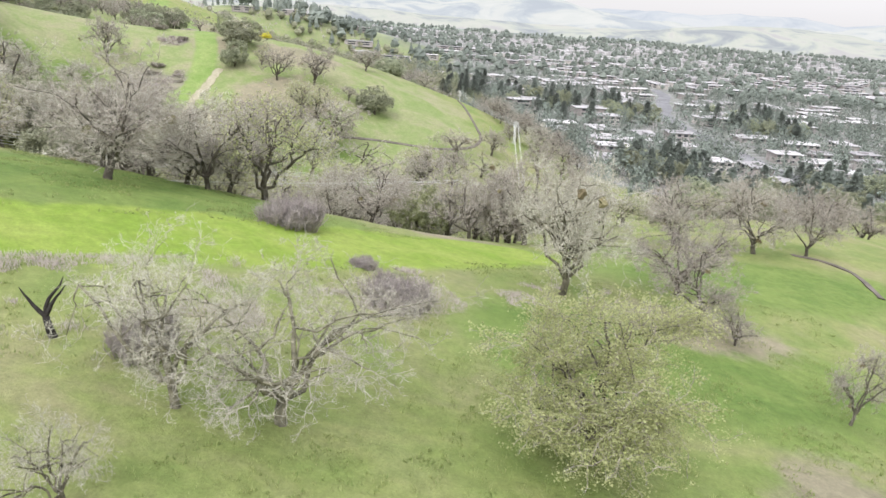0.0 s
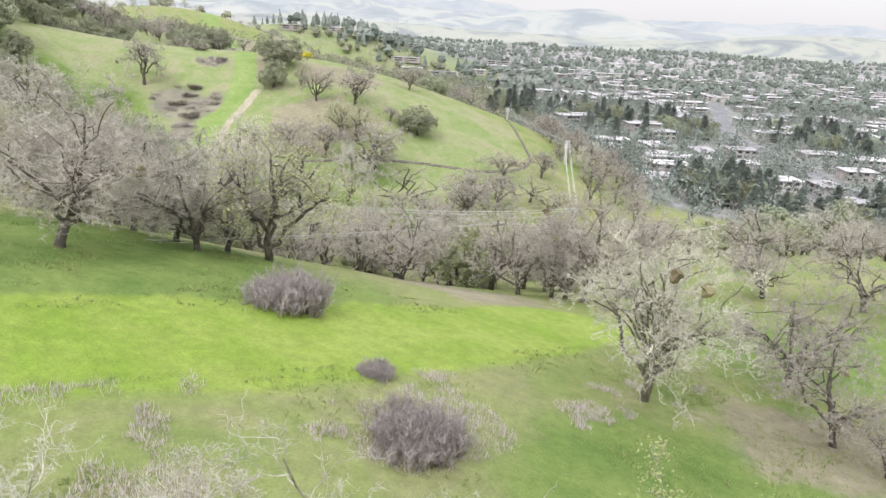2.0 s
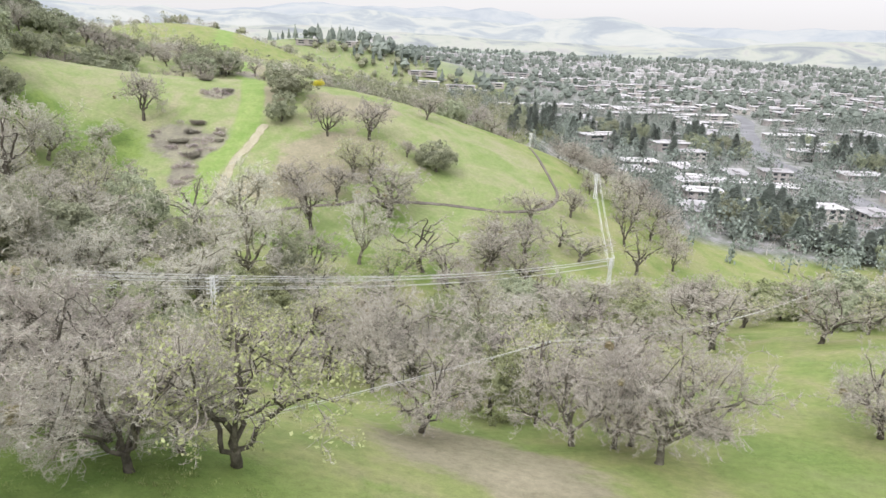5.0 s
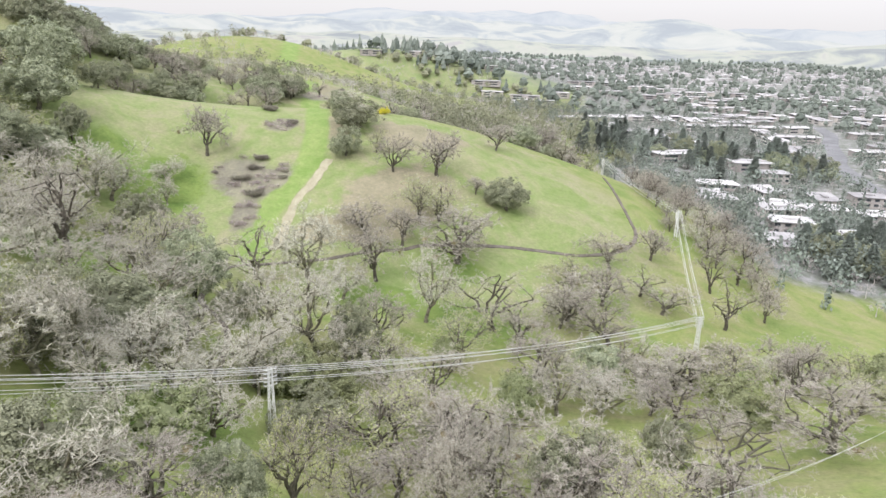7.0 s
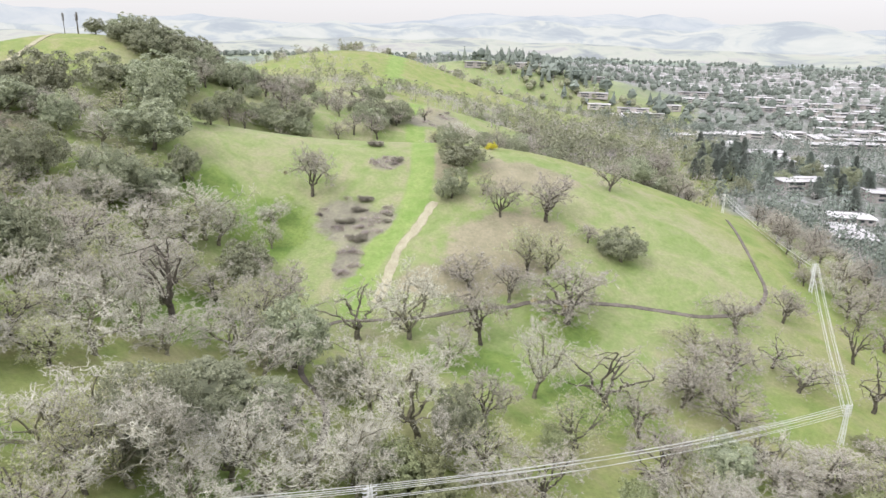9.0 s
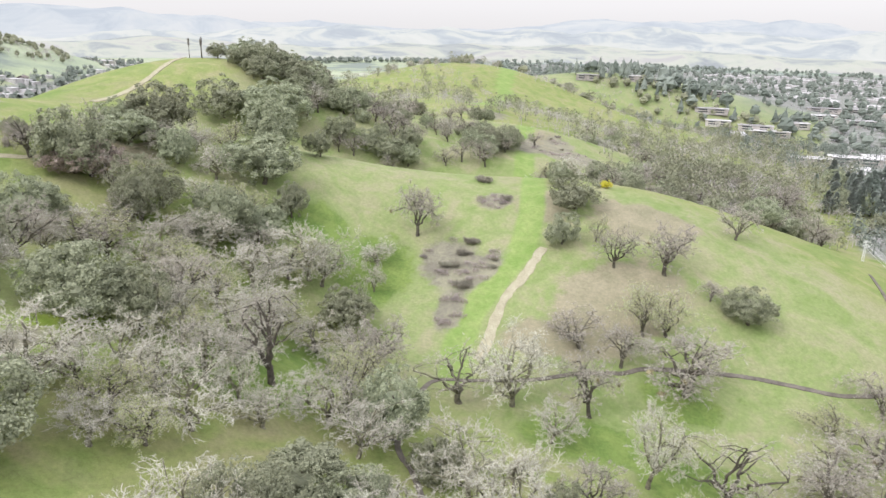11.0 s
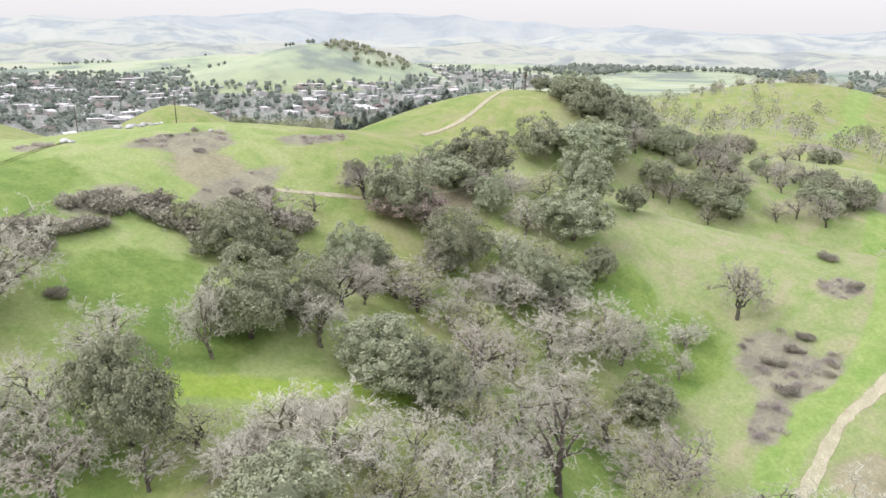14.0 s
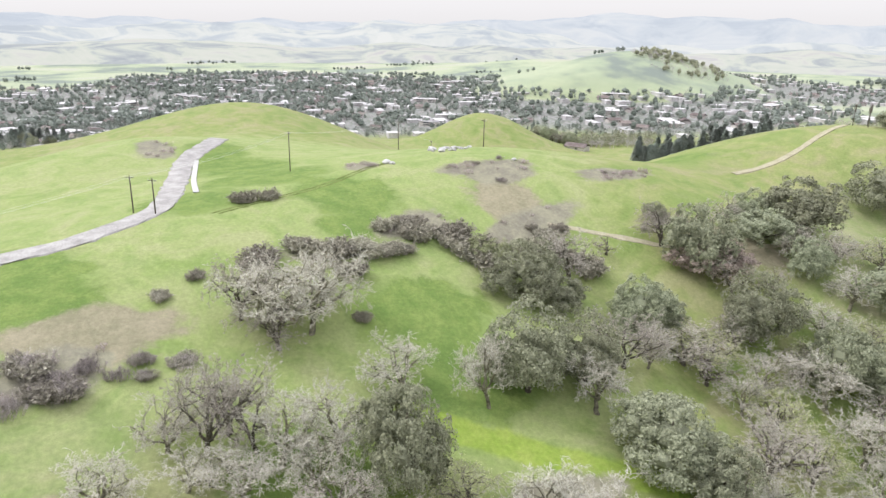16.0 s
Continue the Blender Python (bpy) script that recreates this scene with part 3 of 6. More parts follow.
def slivers(rng, ends, per, length, width, bend=False, along=0.45):
    """Twigs: thin pointed blades fanned out from the limb ends."""
    v, f = [], []
    for pts, d, ln in ends:
        for _ in range(per):
            p = pts[rng.randint(0, len(pts) - 2)].lerp(pts[-1], rng.uniform(0.2, 1))
            s = (d * along + Vector((rng.gauss(0, 1), rng.gauss(0, 1), rng.gauss(0.15, 0.8))).normalized()).normalized()
            l = length * rng.uniform(0.45, 1.3)
            w = s.cross(Vector((rng.gauss(0, 1), rng.gauss(0, 1), rng.gauss(0, 1)))).normalized() * width * rng.uniform(0.6, 1.3)
            i = len(v)
            if bend:
                q = p + s * l * 0.5 + Vector((rng.gauss(0, 1), rng.gauss(0, 1), rng.gauss(0, 1))) * l * 0.16
                v += [p - w, p + w, q + w * 0.7, q - w * 0.7, q + (s + Vector((rng.gauss(0, .5), rng.gauss(0, .5), rng.gauss(0, .5)))) * l * 0.5]
                f += [(i, i + 1, i + 2, i + 3), (i + 3, i + 2, i + 4)]
            else:
                v += [p - w, p + w, p + s * l + Vector((0, 0, rng.gauss(0, 0.08)))]
                f.append((i, i + 1, i + 2))
    return v, f


def leaf_fans(rng, spots, per, spread, size):
    """Leaf sprays: small bent blades set about each spot."""
    v, f = [], []
    for c in spots:
        for _ in range(per):
            p = c + Vector((rng.gauss(0, spread), rng.gauss(0, spread), rng.gauss(0, spread * 0.7)))
            a = Vector((rng.gauss(0, 1), rng.gauss(0, 1), rng.gauss(0, 1))).normalized()
            b = a.cross(Vector((rng.gauss(0, 1), rng.gauss(0, 1), rng.gauss(0.6, 1)))).normalized()
            s = size * rng.uniform(0.55, 1.35)
            n = a.cross(b) * s * 0.3
            i = len(v)
            v += [p - a * s, p + b * s * 0.6 + n, p + a * s * rng.uniform(0.8, 1.2), p - b * s * 0.6 + n]
            f.append((i, i + 1, i + 2, i + 3))
    return v, f


def limbs_mesh(name, limbs, material, lo=0, hi=9):
    v, f = [], []
    for pts, radii, sides, lvl in limbs:
        if lo <= lvl <= hi:
            tube(v, f, pts, radii, sides)
    return soup(name, v, f, material, True)


def bare_oak(seed, look_, height=10.0, spread=1.0, fine=(5, 5, 3), lengths=(0.15, 0.075), per=14, balls=0, width=0.016, long=0.34, leaves=3000, leaf=0.12, limbs=6, girth=0.27, thin=0.016, bend=0.42):
    """A leafless deciduous oak: trunk and dark main limbs, the gnarled branches with their tufts of twigs, mistletoe."""
    rng = random.Random(seed)
    tree = new({"bare": "bare_oak_tree", "lichen": "lichened_oak_tree", "pale": "leafy_oak_tree"}[look_])
    boughs, ends = oak_skeleton(rng, height, spread, girth, limbs, fine, lengths, thin, bend)
    bark = LICHEN_BARK if look_ == "lichen" else BARK
    part("trunk", limbs_mesh("trunk", boughs, bark, 0, 2), bark, tree)
    twig = {"bare": TWIG, "lichen": LICHEN, "pale": LICHEN}[look_]
    v, f = [], []
    for pts, radii, sides, lvl in boughs:
        if lvl > 2:
            tube(v, f, pts, radii, sides)
    n = len(f)
    v2, f2 = slivers(rng, ends, per, long, width, len(lengths) > 2, 0.5)
    f += [tuple(i + len(v) for i in q) for q in f2]
    me = soup("crown", v + v2, f, BRANCH if look_ != "lichen" else LICHEN_BRANCH if len(lengths) > 2 else PALE_BRANCH)
    me.materials.append(twig)
    me.polygons.foreach_set("material_index", np.array([0] * n + [1] * len(f2), np.int32))
    part("crown", me, twig, tree)
    if look_ == "pale":
        spots = [p + Vector((rng.gauss(0, .12), rng.gauss(0, .12), rng.gauss(0, .12))) for pts, d, l in ends for p in pts[1:]]
        part("foliage", soup("foliage", *leaf_fans(rng, spots, max(2, leaves // len(spots)), 0.2, leaf), PALE_LEAF), PALE_LEAF, tree, "pale yellow-green leaves")
    for _ in range(balls):
        c = rng.choice(ends)[0][1]
        bm = bmesh.new()
        bmesh.ops.create_icosphere(bm, subdivisions=2, radius=0.28)
        for q in bm.verts:
            q.co = c + Vector((0, 0, -0.25)) + q.co * rng.uniform(0.4, 1.5)
        part("mistletoe", bm, MISTLETOE, tree, "dark clump of mistletoe")
    return tree


def live_oak(seed, height=10.0, clumps=80, per=56, size=0.165, leaf=None, lobes=3):
    """An evergreen oak: a short trunk, limbs, and a dense domed crown of many leaf clumps with an uneven outline."""
    rng = random.Random(seed)
    tree = new("live_oak")
    limbs, _ = oak_skeleton(rng, height * 0.8, 1.1, 0.30, 3, (), (), 0.04)
    part("trunk", limbs_mesh("trunk", limbs, BARK), BARK, tree)
    v, f = [], []
    odd = Vector((seed * 1.7, seed * 0.9, 3.3))
    turn = rng.uniform(0, 6.28)
    domes = [(Vector((0, 0, height * 0.44)), 0.42 * height, 1.0)]
    for k in range(lobes):
        a = turn + k * 6.28 / lobes + rng.uniform(-0.5, 0.5)
        domes.append((Vector((math.cos(a), math.sin(a), 0)) * height * rng.uniform(0.24, 0.36) + Vector((0, 0, height * rng.uniform(0.25, 0.5))), height * rng.uniform(0.2, 0.29), 0.5))
    for c, rad, share in domes:
        # a solid core added inside the crown to block light, hidden behind the leaves
        bm = bmesh.new()
        bmesh.ops.create_icosphere(bm, subdivisions=2, radius=1.0)
        i = len(v)
        bm.verts.index_update()
        for w in bm.verts:
            d = w.co.normalized()
            r = rad * (0.40 + 0.3 * noise.noise(d * 2.2 + odd + c))
            v.append(c + Vector((d.x * r, d.y * r, d.z * r * (1.0 if d.z > 0 else 0.75))))
        f += [tuple(i + w.index for w in face.verts) for face in bm.faces]
        bm.free()
        for _ in range(int(clumps * share)):
            d = Vector((rng.gauss(0, 1), rng.gauss(0, 1), rng.gauss(0.25, 0.9))).normalized()
            r = rad * (0.92 + 0.42 * noise.noise(d * 2.2 + odd + c) + rng.gauss(0, 0.05))
            heart = c + Vector((d.x * r, d.y * r, d.z * r * (1.0 if d.z > 0 else 0.8)))
            big = height * rng.uniform(0.05, 0.095)
            for _ in range(per):
                e = (d * 0.7 + Vector((rng.gauss(0, 1), rng.gauss(0, 1), rng.gauss(0.35, 0.9)))).normalized()
                p = heart + e * big * rng.uniform(0.6, 1.12)
                n = (e + Vector((rng.gauss(0, .45), rng.gauss(0, .45), rng.gauss(0.15, .45)))).normalized()
                t = n.cross(Vector((rng.gauss(0, 1), rng.gauss(0, 1), rng.gauss(0, 1)))).normalized()
                b = n.cross(t)
                s = size * rng.uniform(0.5, 1.35)
                i = len(v)
                v += [p - t * s, p + b * s * 0.7 + n * s * 0.2, p + t * s * 1.1, p - b * s * 0.6 - n * s * 0.1]
                f.append((i, i + 1, i + 2, i + 3))
    part("crown", soup("crown", v, f, leaf or DARK_LEAF), DARK_LEAF, tree)
    return tree


def shrub(seed, material, height=2.0, stems_n=70, per=16, width=0.013, leafy_=0, long=0.34):
    """A low bush of several uneven clumps of upright stems and fine twigs."""
    rng = random.Random(seed)
    bush = new("shrub")
    stems = []
    heaps = [(Vector((rng.uniform(-.6, .6), rng.uniform(-.6, .6), 0)), rng.uniform(0.3, 0.55), rng.uniform(0.55, 1.0)) for _ in range(6)]
    for _ in range(stems_n):
        heart, wide, tall = rng.choice(heaps)
        a, q = rng.uniform(0, 6.28), rng.uniform(0, 1) ** 0.5
        p = heart + Vector((math.cos(a) * q * wide, math.sin(a) * q * wide, -0.15))
        pts, d = crooked(rng, p, Vector((math.cos(a) * q * 0.4, math.sin(a) * q * 0.4, 1)), height * tall * rng.uniform(0.6, 1.05) * (1 - 0.35 * q * q), 3, 0.14, 0.1)
        stems.append((pts, [0.018, 0.014, 0.010, 0.005], 3, 0))
    part("base", limbs_mesh("base", stems, BRANCH), BRANCH, bush)
    v, f = slivers(rng, [(s[0], Vector((0, 0, 1)), 1) for s in stems], per, long, width, False, 1.1)
    if leafy_:
        v2, f2 = leaf_fans(rng, [s[0][k] for s in stems for k in (2, 3)], leafy_, 0.16, 0.1)
        f += [tuple(i + len(v) for i in q) for q in f2]
        v = v + v2
    part("crown", soup("crown", v, f, material), material, bush)
    return bush


def snag():
    """A dead, fire-blackened trunk with three bare forks."""
    rng = random.Random(5)
    tree = new("dead_snag")
    limbs = []
    pts, d = crooked(rng, Vector((0, 0, -0.3)), Vector((0.05, 0, 1)), 1.5, 4, 0.08, 0.1)
    limbs.append((pts, [0.30, 0.21, 0.19, 0.18, 0.16], 8, 0))
    for dx, dy, l in ((-0.55, 0.1, 1.9), (0.05, 0.3, 2.2), (0.6, -0.1, 1.9)):
        q, d = crooked(rng, pts[-1], Vector((dx, dy, 0.8)), l, 5, 0.16, 0.12)
        limbs.append((q, [0.13, 0.11, 0.09, 0.07, 0.05, 0.02], 6, 0))
    part("trunk", limbs_mesh("trunk", limbs, CHAR), CHAR, tree)
    return tree


BARE_KINDS = [bare_oak(11, "bare", spread=1.1, balls=3, fine=(6, 6, 4), per=18, width=0.011, girth=0.22), bare_oak(12, "bare", spread=1.2, fine=(6, 6, 4), per=18, width=0.011, girth=0.22), bare_oak(13, "bare", spread=1.0, balls=3, fine=(6, 6, 4), per=18, width=0.011, girth=0.22), bare_oak(14, "bare", spread=1.15, balls=1, fine=(6, 6, 4), per=18, width=0.011, girth=0.22)]
hill = dict(fine=(5, 5, 3), per=17, width=0.021, long=0.42, thin=0.02, limbs=6, girth=0.30)
HILL_BARE = [bare_oak(16, "bare", spread=1.15, balls=1, **hill), bare_oak(17, "bare", spread=1.3, **hill), bare_oak(18, "bare", spread=1.05, balls=3, **hill), bare_oak(19, "bare", spread=1.2, balls=2, **hill)]
SPARSE_KINDS = [bare_oak(26, "bare", spread=1.35, fine=(4, 4, 2), per=9, width=0.018, long=0.4, thin=0.024, limbs=5, girth=0.34), bare_oak(27, "bare", spread=1.15, fine=(4, 4, 2), per=9, width=0.018, long=0.4, thin=0.024, limbs=5, girth=0.34)]
curly = dict(fine=(5, 5, 4), lengths=(0.15, 0.085), per=9, width=0.018, long=0.42, thin=0.03, bend=0.5, girth=0.27)
LICHEN_KINDS = [bare_oak(21, "lichen", spread=1.15, **curly), bare_oak(22, "lichen", spread=1.0, **curly), bare_oak(23, "lichen", spread=1.3, **curly)]
hero = dict(fine=(5, 5, 4, 3), lengths=(0.14, 0.085, 0.05), per=8, width=0.005, long=0.24, girth=0.24, thin=0.011, bend=0.5)
HERO_KINDS = [bare_oak(24, "lichen", spread=1.3, **hero), bare_oak(25, "lichen", spread=1.45, **hero)]
MEADOW_OAK = bare_oak(28, "lichen", spread=1.1, balls=3, **{**hero, "per": 6, "limbs": 8, "width": 0.006, "long": 0.26, "thin": 0.014})
HERO_PALE = [bare_oak(34, "pale", spread=0.95, fine=(6, 6, 5), lengths=(0.16, 0.09), per=6, width=0.006, leaves=46000, leaf=0.062, girth=0.22)]
leafing = dict(fine=(5, 5, 3), per=7, leaves=3600, leaf=0.11)
PALE_KINDS = [bare_oak(31, "pale", spread=1.1, **leafing), bare_oak(32, "pale", spread=1.2, **leafing), bare_oak(33, "pale", spread=1.0, **leafing)]
LIVE_NEAR = [live_oak(46, clumps=120, per=72, size=0.13), live_oak(47, clumps=120, per=72, size=0.13, lobes=4), live_oak(48, clumps=120, per=72, size=0.13, lobes=2)]
LIVE_KINDS = [live_oak(41), live_oak(42, lobes=4), live_oak(43, lobes=2), live_oak(44)]
OLIVE_KINDS = [live_oak(91, leaf=OLIVE_LEAF), live_oak(92, lobes=2, leaf=OLIVE_LEAF)]
RUSSET_KINDS = [live_oak(45, lobes=2, leaf=RUSSET)]
SHRUB_KINDS = [shrub(51, BRUSH, 1.5, 90), shrub(52, DARK_BRUSH, 1.5, 110, 22, 0.02, 4), shrub(53, DARK_BRUSH, 1.5, 110, 22, 0.02, 4)]
SCRUB_KINDS = [shrub(57, SCRUB_TWIG, 1.5, 34, 12, 0.018), shrub(58, SCRUB_TWIG, 1.5, 34, 12, 0.018)]
YELLOW_BUSH = shrub(56, YELLOW_BLOOM, 1.5, 60, 10, 0.02, 10)
FINE_SHRUBS = [shrub(54, BRUSH, 1.5, 420, 30, 0.006, 0, 0.24), shrub(55, BRUSH, 1.5, 420, 30, 0.006, 0, 0.24)]
far = dict(fine=(5, 5, 2), per=14, width=0.024, long=0.42, thin=0.024, limbs=6, girth=0.29)
GROVE_BARE = [bare_oak(61, "bare", spread=1.1, **far), bare_oak(62, "bare", spread=1.3, balls=2, **far), bare_oak(63, "bare", spread=1.0, balls=1, **far), bare_oak(64, "bare", spread=1.2, **far)]
curl = dict(fine=(5, 5, 3), lengths=(0.16, 0.09), per=8, width=0.021, long=0.4, thin=0.034, bend=0.5, girth=0.27)
GROVE_LICHEN = [bare_oak(71, "lichen", spread=1.1, **curl), bare_oak(72, "lichen", spread=1.25, **curl), bare_oak(73, "lichen", spread=1.2, **curl)]
GROVE_PALE = [bare_oak(81, "pale", spread=1.1, **{**far, "per": 7, "leaves": 2600, "leaf": 0.13}), bare_oak(82, "pale", spread=1.25, **{**far, "per": 7, "leaves": 2600, "leaf": 0.13})]
for kind, label, category in ((BARE_KINDS + HILL_BARE + SPARSE_KINDS + GROVE_BARE, "leafless grey-brown oak with a haze of fine twigs", "oak tree"),
                              (LICHEN_KINDS + GROVE_LICHEN + HERO_KINDS + [MEADOW_OAK], "bare oak whose crooked branches are pale with lichen", "oak tree"),
                              (PALE_KINDS + GROVE_PALE + HERO_PALE, "oak in pale yellow-green leaf with crooked limbs", "oak tree"),
                              (LIVE_KINDS + LIVE_NEAR, "dark green evergreen live oak with a domed crown", "live oak"),
                              (OLIVE_KINDS, "rounded olive-green tree among bare oaks", "tree"),
                              (RUSSET_KINDS, "oak with a dome of russet-brown withered leaves", "oak tree"),
                              (SHRUB_KINDS + SCRUB_KINDS + FINE_SHRUBS, "leafless purplish-grey brush bush in the grass", "shrub")):
    for k in kind:
        tagged(k, label, category)



def size_of(k):
    """Height and crown radius of a model."""
    co = np.concatenate([np.array([v.co for v in c.data.vertices]) for c in k.children])
    r = np.hypot(co[:, 0], co[:, 1])
    return float(np.percentile(co[:, 2], 99.5)), float(np.percentile(r[co[:, 2] > 0.3], 93))


SIZES = {}
planted = random.Random(77)
USED = set()
STANDING = []


def plant(kinds, x, y, height, radius, group):
    """Sets a tree of that height and crown radius on the ground; the first of a kind is the model itself."""
    k = planted.choice(kinds)
    if k.name not in SIZES:
        SIZES[k.name] = size_of(k)
    tall, wide = SIZES[k.name]
    w = 1.1 * radius / wide
    h = height / tall
    w = min(max(w, h * 0.7), h * 1.8)
    m = pose(x, y, float(land(x, y)), planted.uniform(-4, 4), planted.uniform(-4, 4), planted.uniform(0, 360)) @ Matrix.Diagonal((w, w, h, 1))
    if k.name not in USED:
        USED.add(k.name)
        k.matrix_basis = m
        ob = k
    else:
        ob = copy_thing(k, m)
        ob.matrix_basis = m
    ob["group"] = group
    STANDING.append((x, y))
    return ob


NEAR_SLOPE_BARE = [
    (31.2, 46.3, 6.6, 1.9), (-30.4, 61.3, 12.2, 6.7), 
    (25.7, 71.8, 10.1, 5.6), (24.6, 60.9, 8.0, 4.4), (26.8, 57.9, 3.9, 2.1), (46.9, 102.0, 11.3, 6.2),
    (55.9, 104.3, 9.4, 5.2), (-25.2, 72.2, 10.1, 5.6), (-28.9, 75.6, 8.8, 4.9), (-33.7, 77.2, 10.3, 5.7),
    (-37.8, 75.4, 11.1, 6.1), (-24.4, 76.6, 8.5, 4.7), (-10.5, 94.6, 9.8, 5.4), (3.9, 98.8, 10.3, 5.7),
    (7.9, 99.2, 9.8, 5.4), (11.2, 95.8, 13.6, 7.5), (36.5, 107.8, 10.7, 5.9), (9.8, 101.1, 9.2, 5.1),
]

NEAR_SLOPE_LICHEN = [
    (-11.7, 28.3, 8.6, 4.6), (-6.9, 28.6, 8.4, 6.9), (-13.2, 21.1, 4.5, 2.3),
]

NEAR_SLOPE_PALE = [
    (8.5, 31.7, 9.6, 5.0), (-20.6, 76.3, 12.1, 6.7), (-0.0, 112.2, 12.4, 6.8),
]

NEAR_SLOPE_EVERGREEN = [
    (-5.4, 131.9, 11.7, 5.4),
]


SLOPE_BARE_A = [
    (-200.4, 162.3, 11.7, 8.7), (-177.8, 81.9, 13.1, 6.5), (-169.8, 177.9, 9.7, 9.8), (-165.5, 160.3, 12.2, 7.9),
    (-163.6, 179.9, 7.9, 6.6), (-163.4, 205.2, 8.3, 5.9), (-148.7, 80.1, 14.0, 7.4), (-143.8, 76.6, 16.3, 7.2),
    (-136.7, 174.0, 12.9, 9.4), (-124.5, 257.7, 16.2, 8.8), (-115.9, 195.2, 7.9, 7.0), (-104.8, 192.4, 7.7, 6.0),
    (-100.4, 195.4, 14.0, 8.5), (-66.4, 268.4, 11.7, 5.7), (-64.9, 235.1, 9.2, 8.8), (-55.9, 213.2, 14.6, 7.8),
    (-54.5, 234.2, 11.6, 6.8), (-53.2, 273.8, 13.9, 8.7), (-46.5, 183.0, 11.3, 5.7), (-44.4, 102.3, 8.4, 7.4),
]

SLOPE_BARE_B = [
    (-41.9, 88.7, 6.2, 6.1), (-40.0, 271.7, 5.9, 4.4), (-39.3, 234.5, 16.0, 11.7), (-38.6, 310.7, 10.8, 6.5),
    (-31.7, 487.4, 18.9, 12.1), (-31.2, 165.5, 8.9, 6.4), (-29.7, 156.6, 7.0, 5.7), (-27.2, 124.0, 7.2, 5.7),
    (-21.9, 135.5, 15.1, 8.8), (-17.8, 197.0, 10.4, 7.2), (-12.5, 180.9, 10.8, 7.5), (-10.1, 215.3, 12.2, 6.9),
    (-7.9, 221.1, 13.0, 8.7), (-6.6, 128.9, 11.7, 7.7), (0.8, 234.7, 11.4, 9.0), (2.6, 213.1, 10.9, 9.1),
    (2.9, 256.6, 10.3, 7.9), (7.9, 188.4, 8.3, 7.3), (10.4, 133.0, 7.5, 2.7), (15.4, 195.0, 9.7, 8.8),
]

SLOPE_BARE_C = [
    (16.0, 271.7, 10.7, 7.3), (17.1, 239.8, 8.7, 8.1), (19.5, 199.2, 7.8, 7.4), (28.1, 205.4, 9.9, 8.6),
    (34.1, 160.0, 11.4, 10.3), (43.9, 218.3, 9.9, 7.5), (49.6, 261.9, 11.6, 6.0),
]

SLOPE_LICHEN_A = [
    (-196.5, 226.9, 9.7, 5.5), (-173.5, 217.3, 8.7, 7.2), (-173.3, 87.5, 15.4, 11.2), (-173.3, 95.0, 18.3, 10.5),
    (-161.9, 193.3, 11.4, 8.3), (-156.8, 206.9, 13.4, 9.0), (-156.1, 110.3, 10.3, 6.8), (-151.1, 125.4, 15.0, 5.1),
    (-149.0, 146.2, 12.1, 6.6), (-143.8, 205.8, 13.2, 9.1), (-142.5, 97.7, 14.1, 7.7), (-140.9, 88.3, 11.8, 7.2),
    (-138.5, 222.9, 17.1, 11.2), (-136.5, 74.5, 7.3, 6.0), (-135.1, 200.7, 10.0, 10.1), (-134.9, 223.2, 12.5, 7.5),
    (-134.2, 63.7, 8.2, 5.7), (-133.5, 92.9, 10.3, 6.1), (-133.3, 83.2, 8.9, 6.6), (-132.6, 100.4, 7.0, 5.1),
]

SLOPE_LICHEN_B = [
    (-128.2, 240.9, 6.8, 6.1), (-127.6, 169.3, 11.0, 5.6), (-124.6, 159.7, 9.9, 5.7), (-123.0, 189.0, 12.3, 6.9),
    (-119.9, 173.2, 12.1, 7.4), (-118.9, 116.1, 9.3, 5.5), (-116.6, 129.3, 12.3, 9.1), (-115.2, 144.1, 10.4, 6.0),
    (-113.8, 136.6, 8.9, 6.1), (-108.5, 155.6, 12.2, 6.9), (-107.3, 144.4, 10.2, 6.4), (-102.1, 128.6, 7.1, 5.5),
    (-100.8, 155.4, 9.7, 5.6), (-94.4, 153.7, 7.6, 5.5), (-92.3, 168.4, 10.2, 7.7), (-82.5, 163.0, 9.7, 7.3),
    (-75.4, 133.6, 7.9, 5.3), (-75.0, 123.4, 12.1, 7.7), (-72.0, 127.1, 15.9, 5.6), (-71.5, 207.2, 16.8, 9.5),
]

SLOPE_LICHEN_C = [
    (-69.2, 148.2, 9.7, 7.4), (-68.9, 135.0, 10.8, 6.0), (-67.9, 126.5, 9.1, 4.5), (-64.3, 170.8, 15.1, 8.1),
    (-63.6, 134.7, 9.0, 6.9), (-62.3, 121.9, 7.7, 5.2), (-60.8, 143.4, 8.0, 6.5), (-59.6, 199.1, 8.7, 5.6),
    (-57.7, 148.2, 11.0, 6.1), (-55.6, 145.9, 7.6, 5.3), (-54.4, 168.3, 18.4, 8.5), (-53.7, 128.3, 9.0, 5.5),
    (-39.7, 198.4, 17.2, 6.5), (-38.4, 163.0, 8.7, 7.5), (-16.2, 135.5, 10.6, 7.0), (-8.5, 168.4, 11.3, 7.2),
    (-1.1, 171.8, 9.3, 7.7),
]

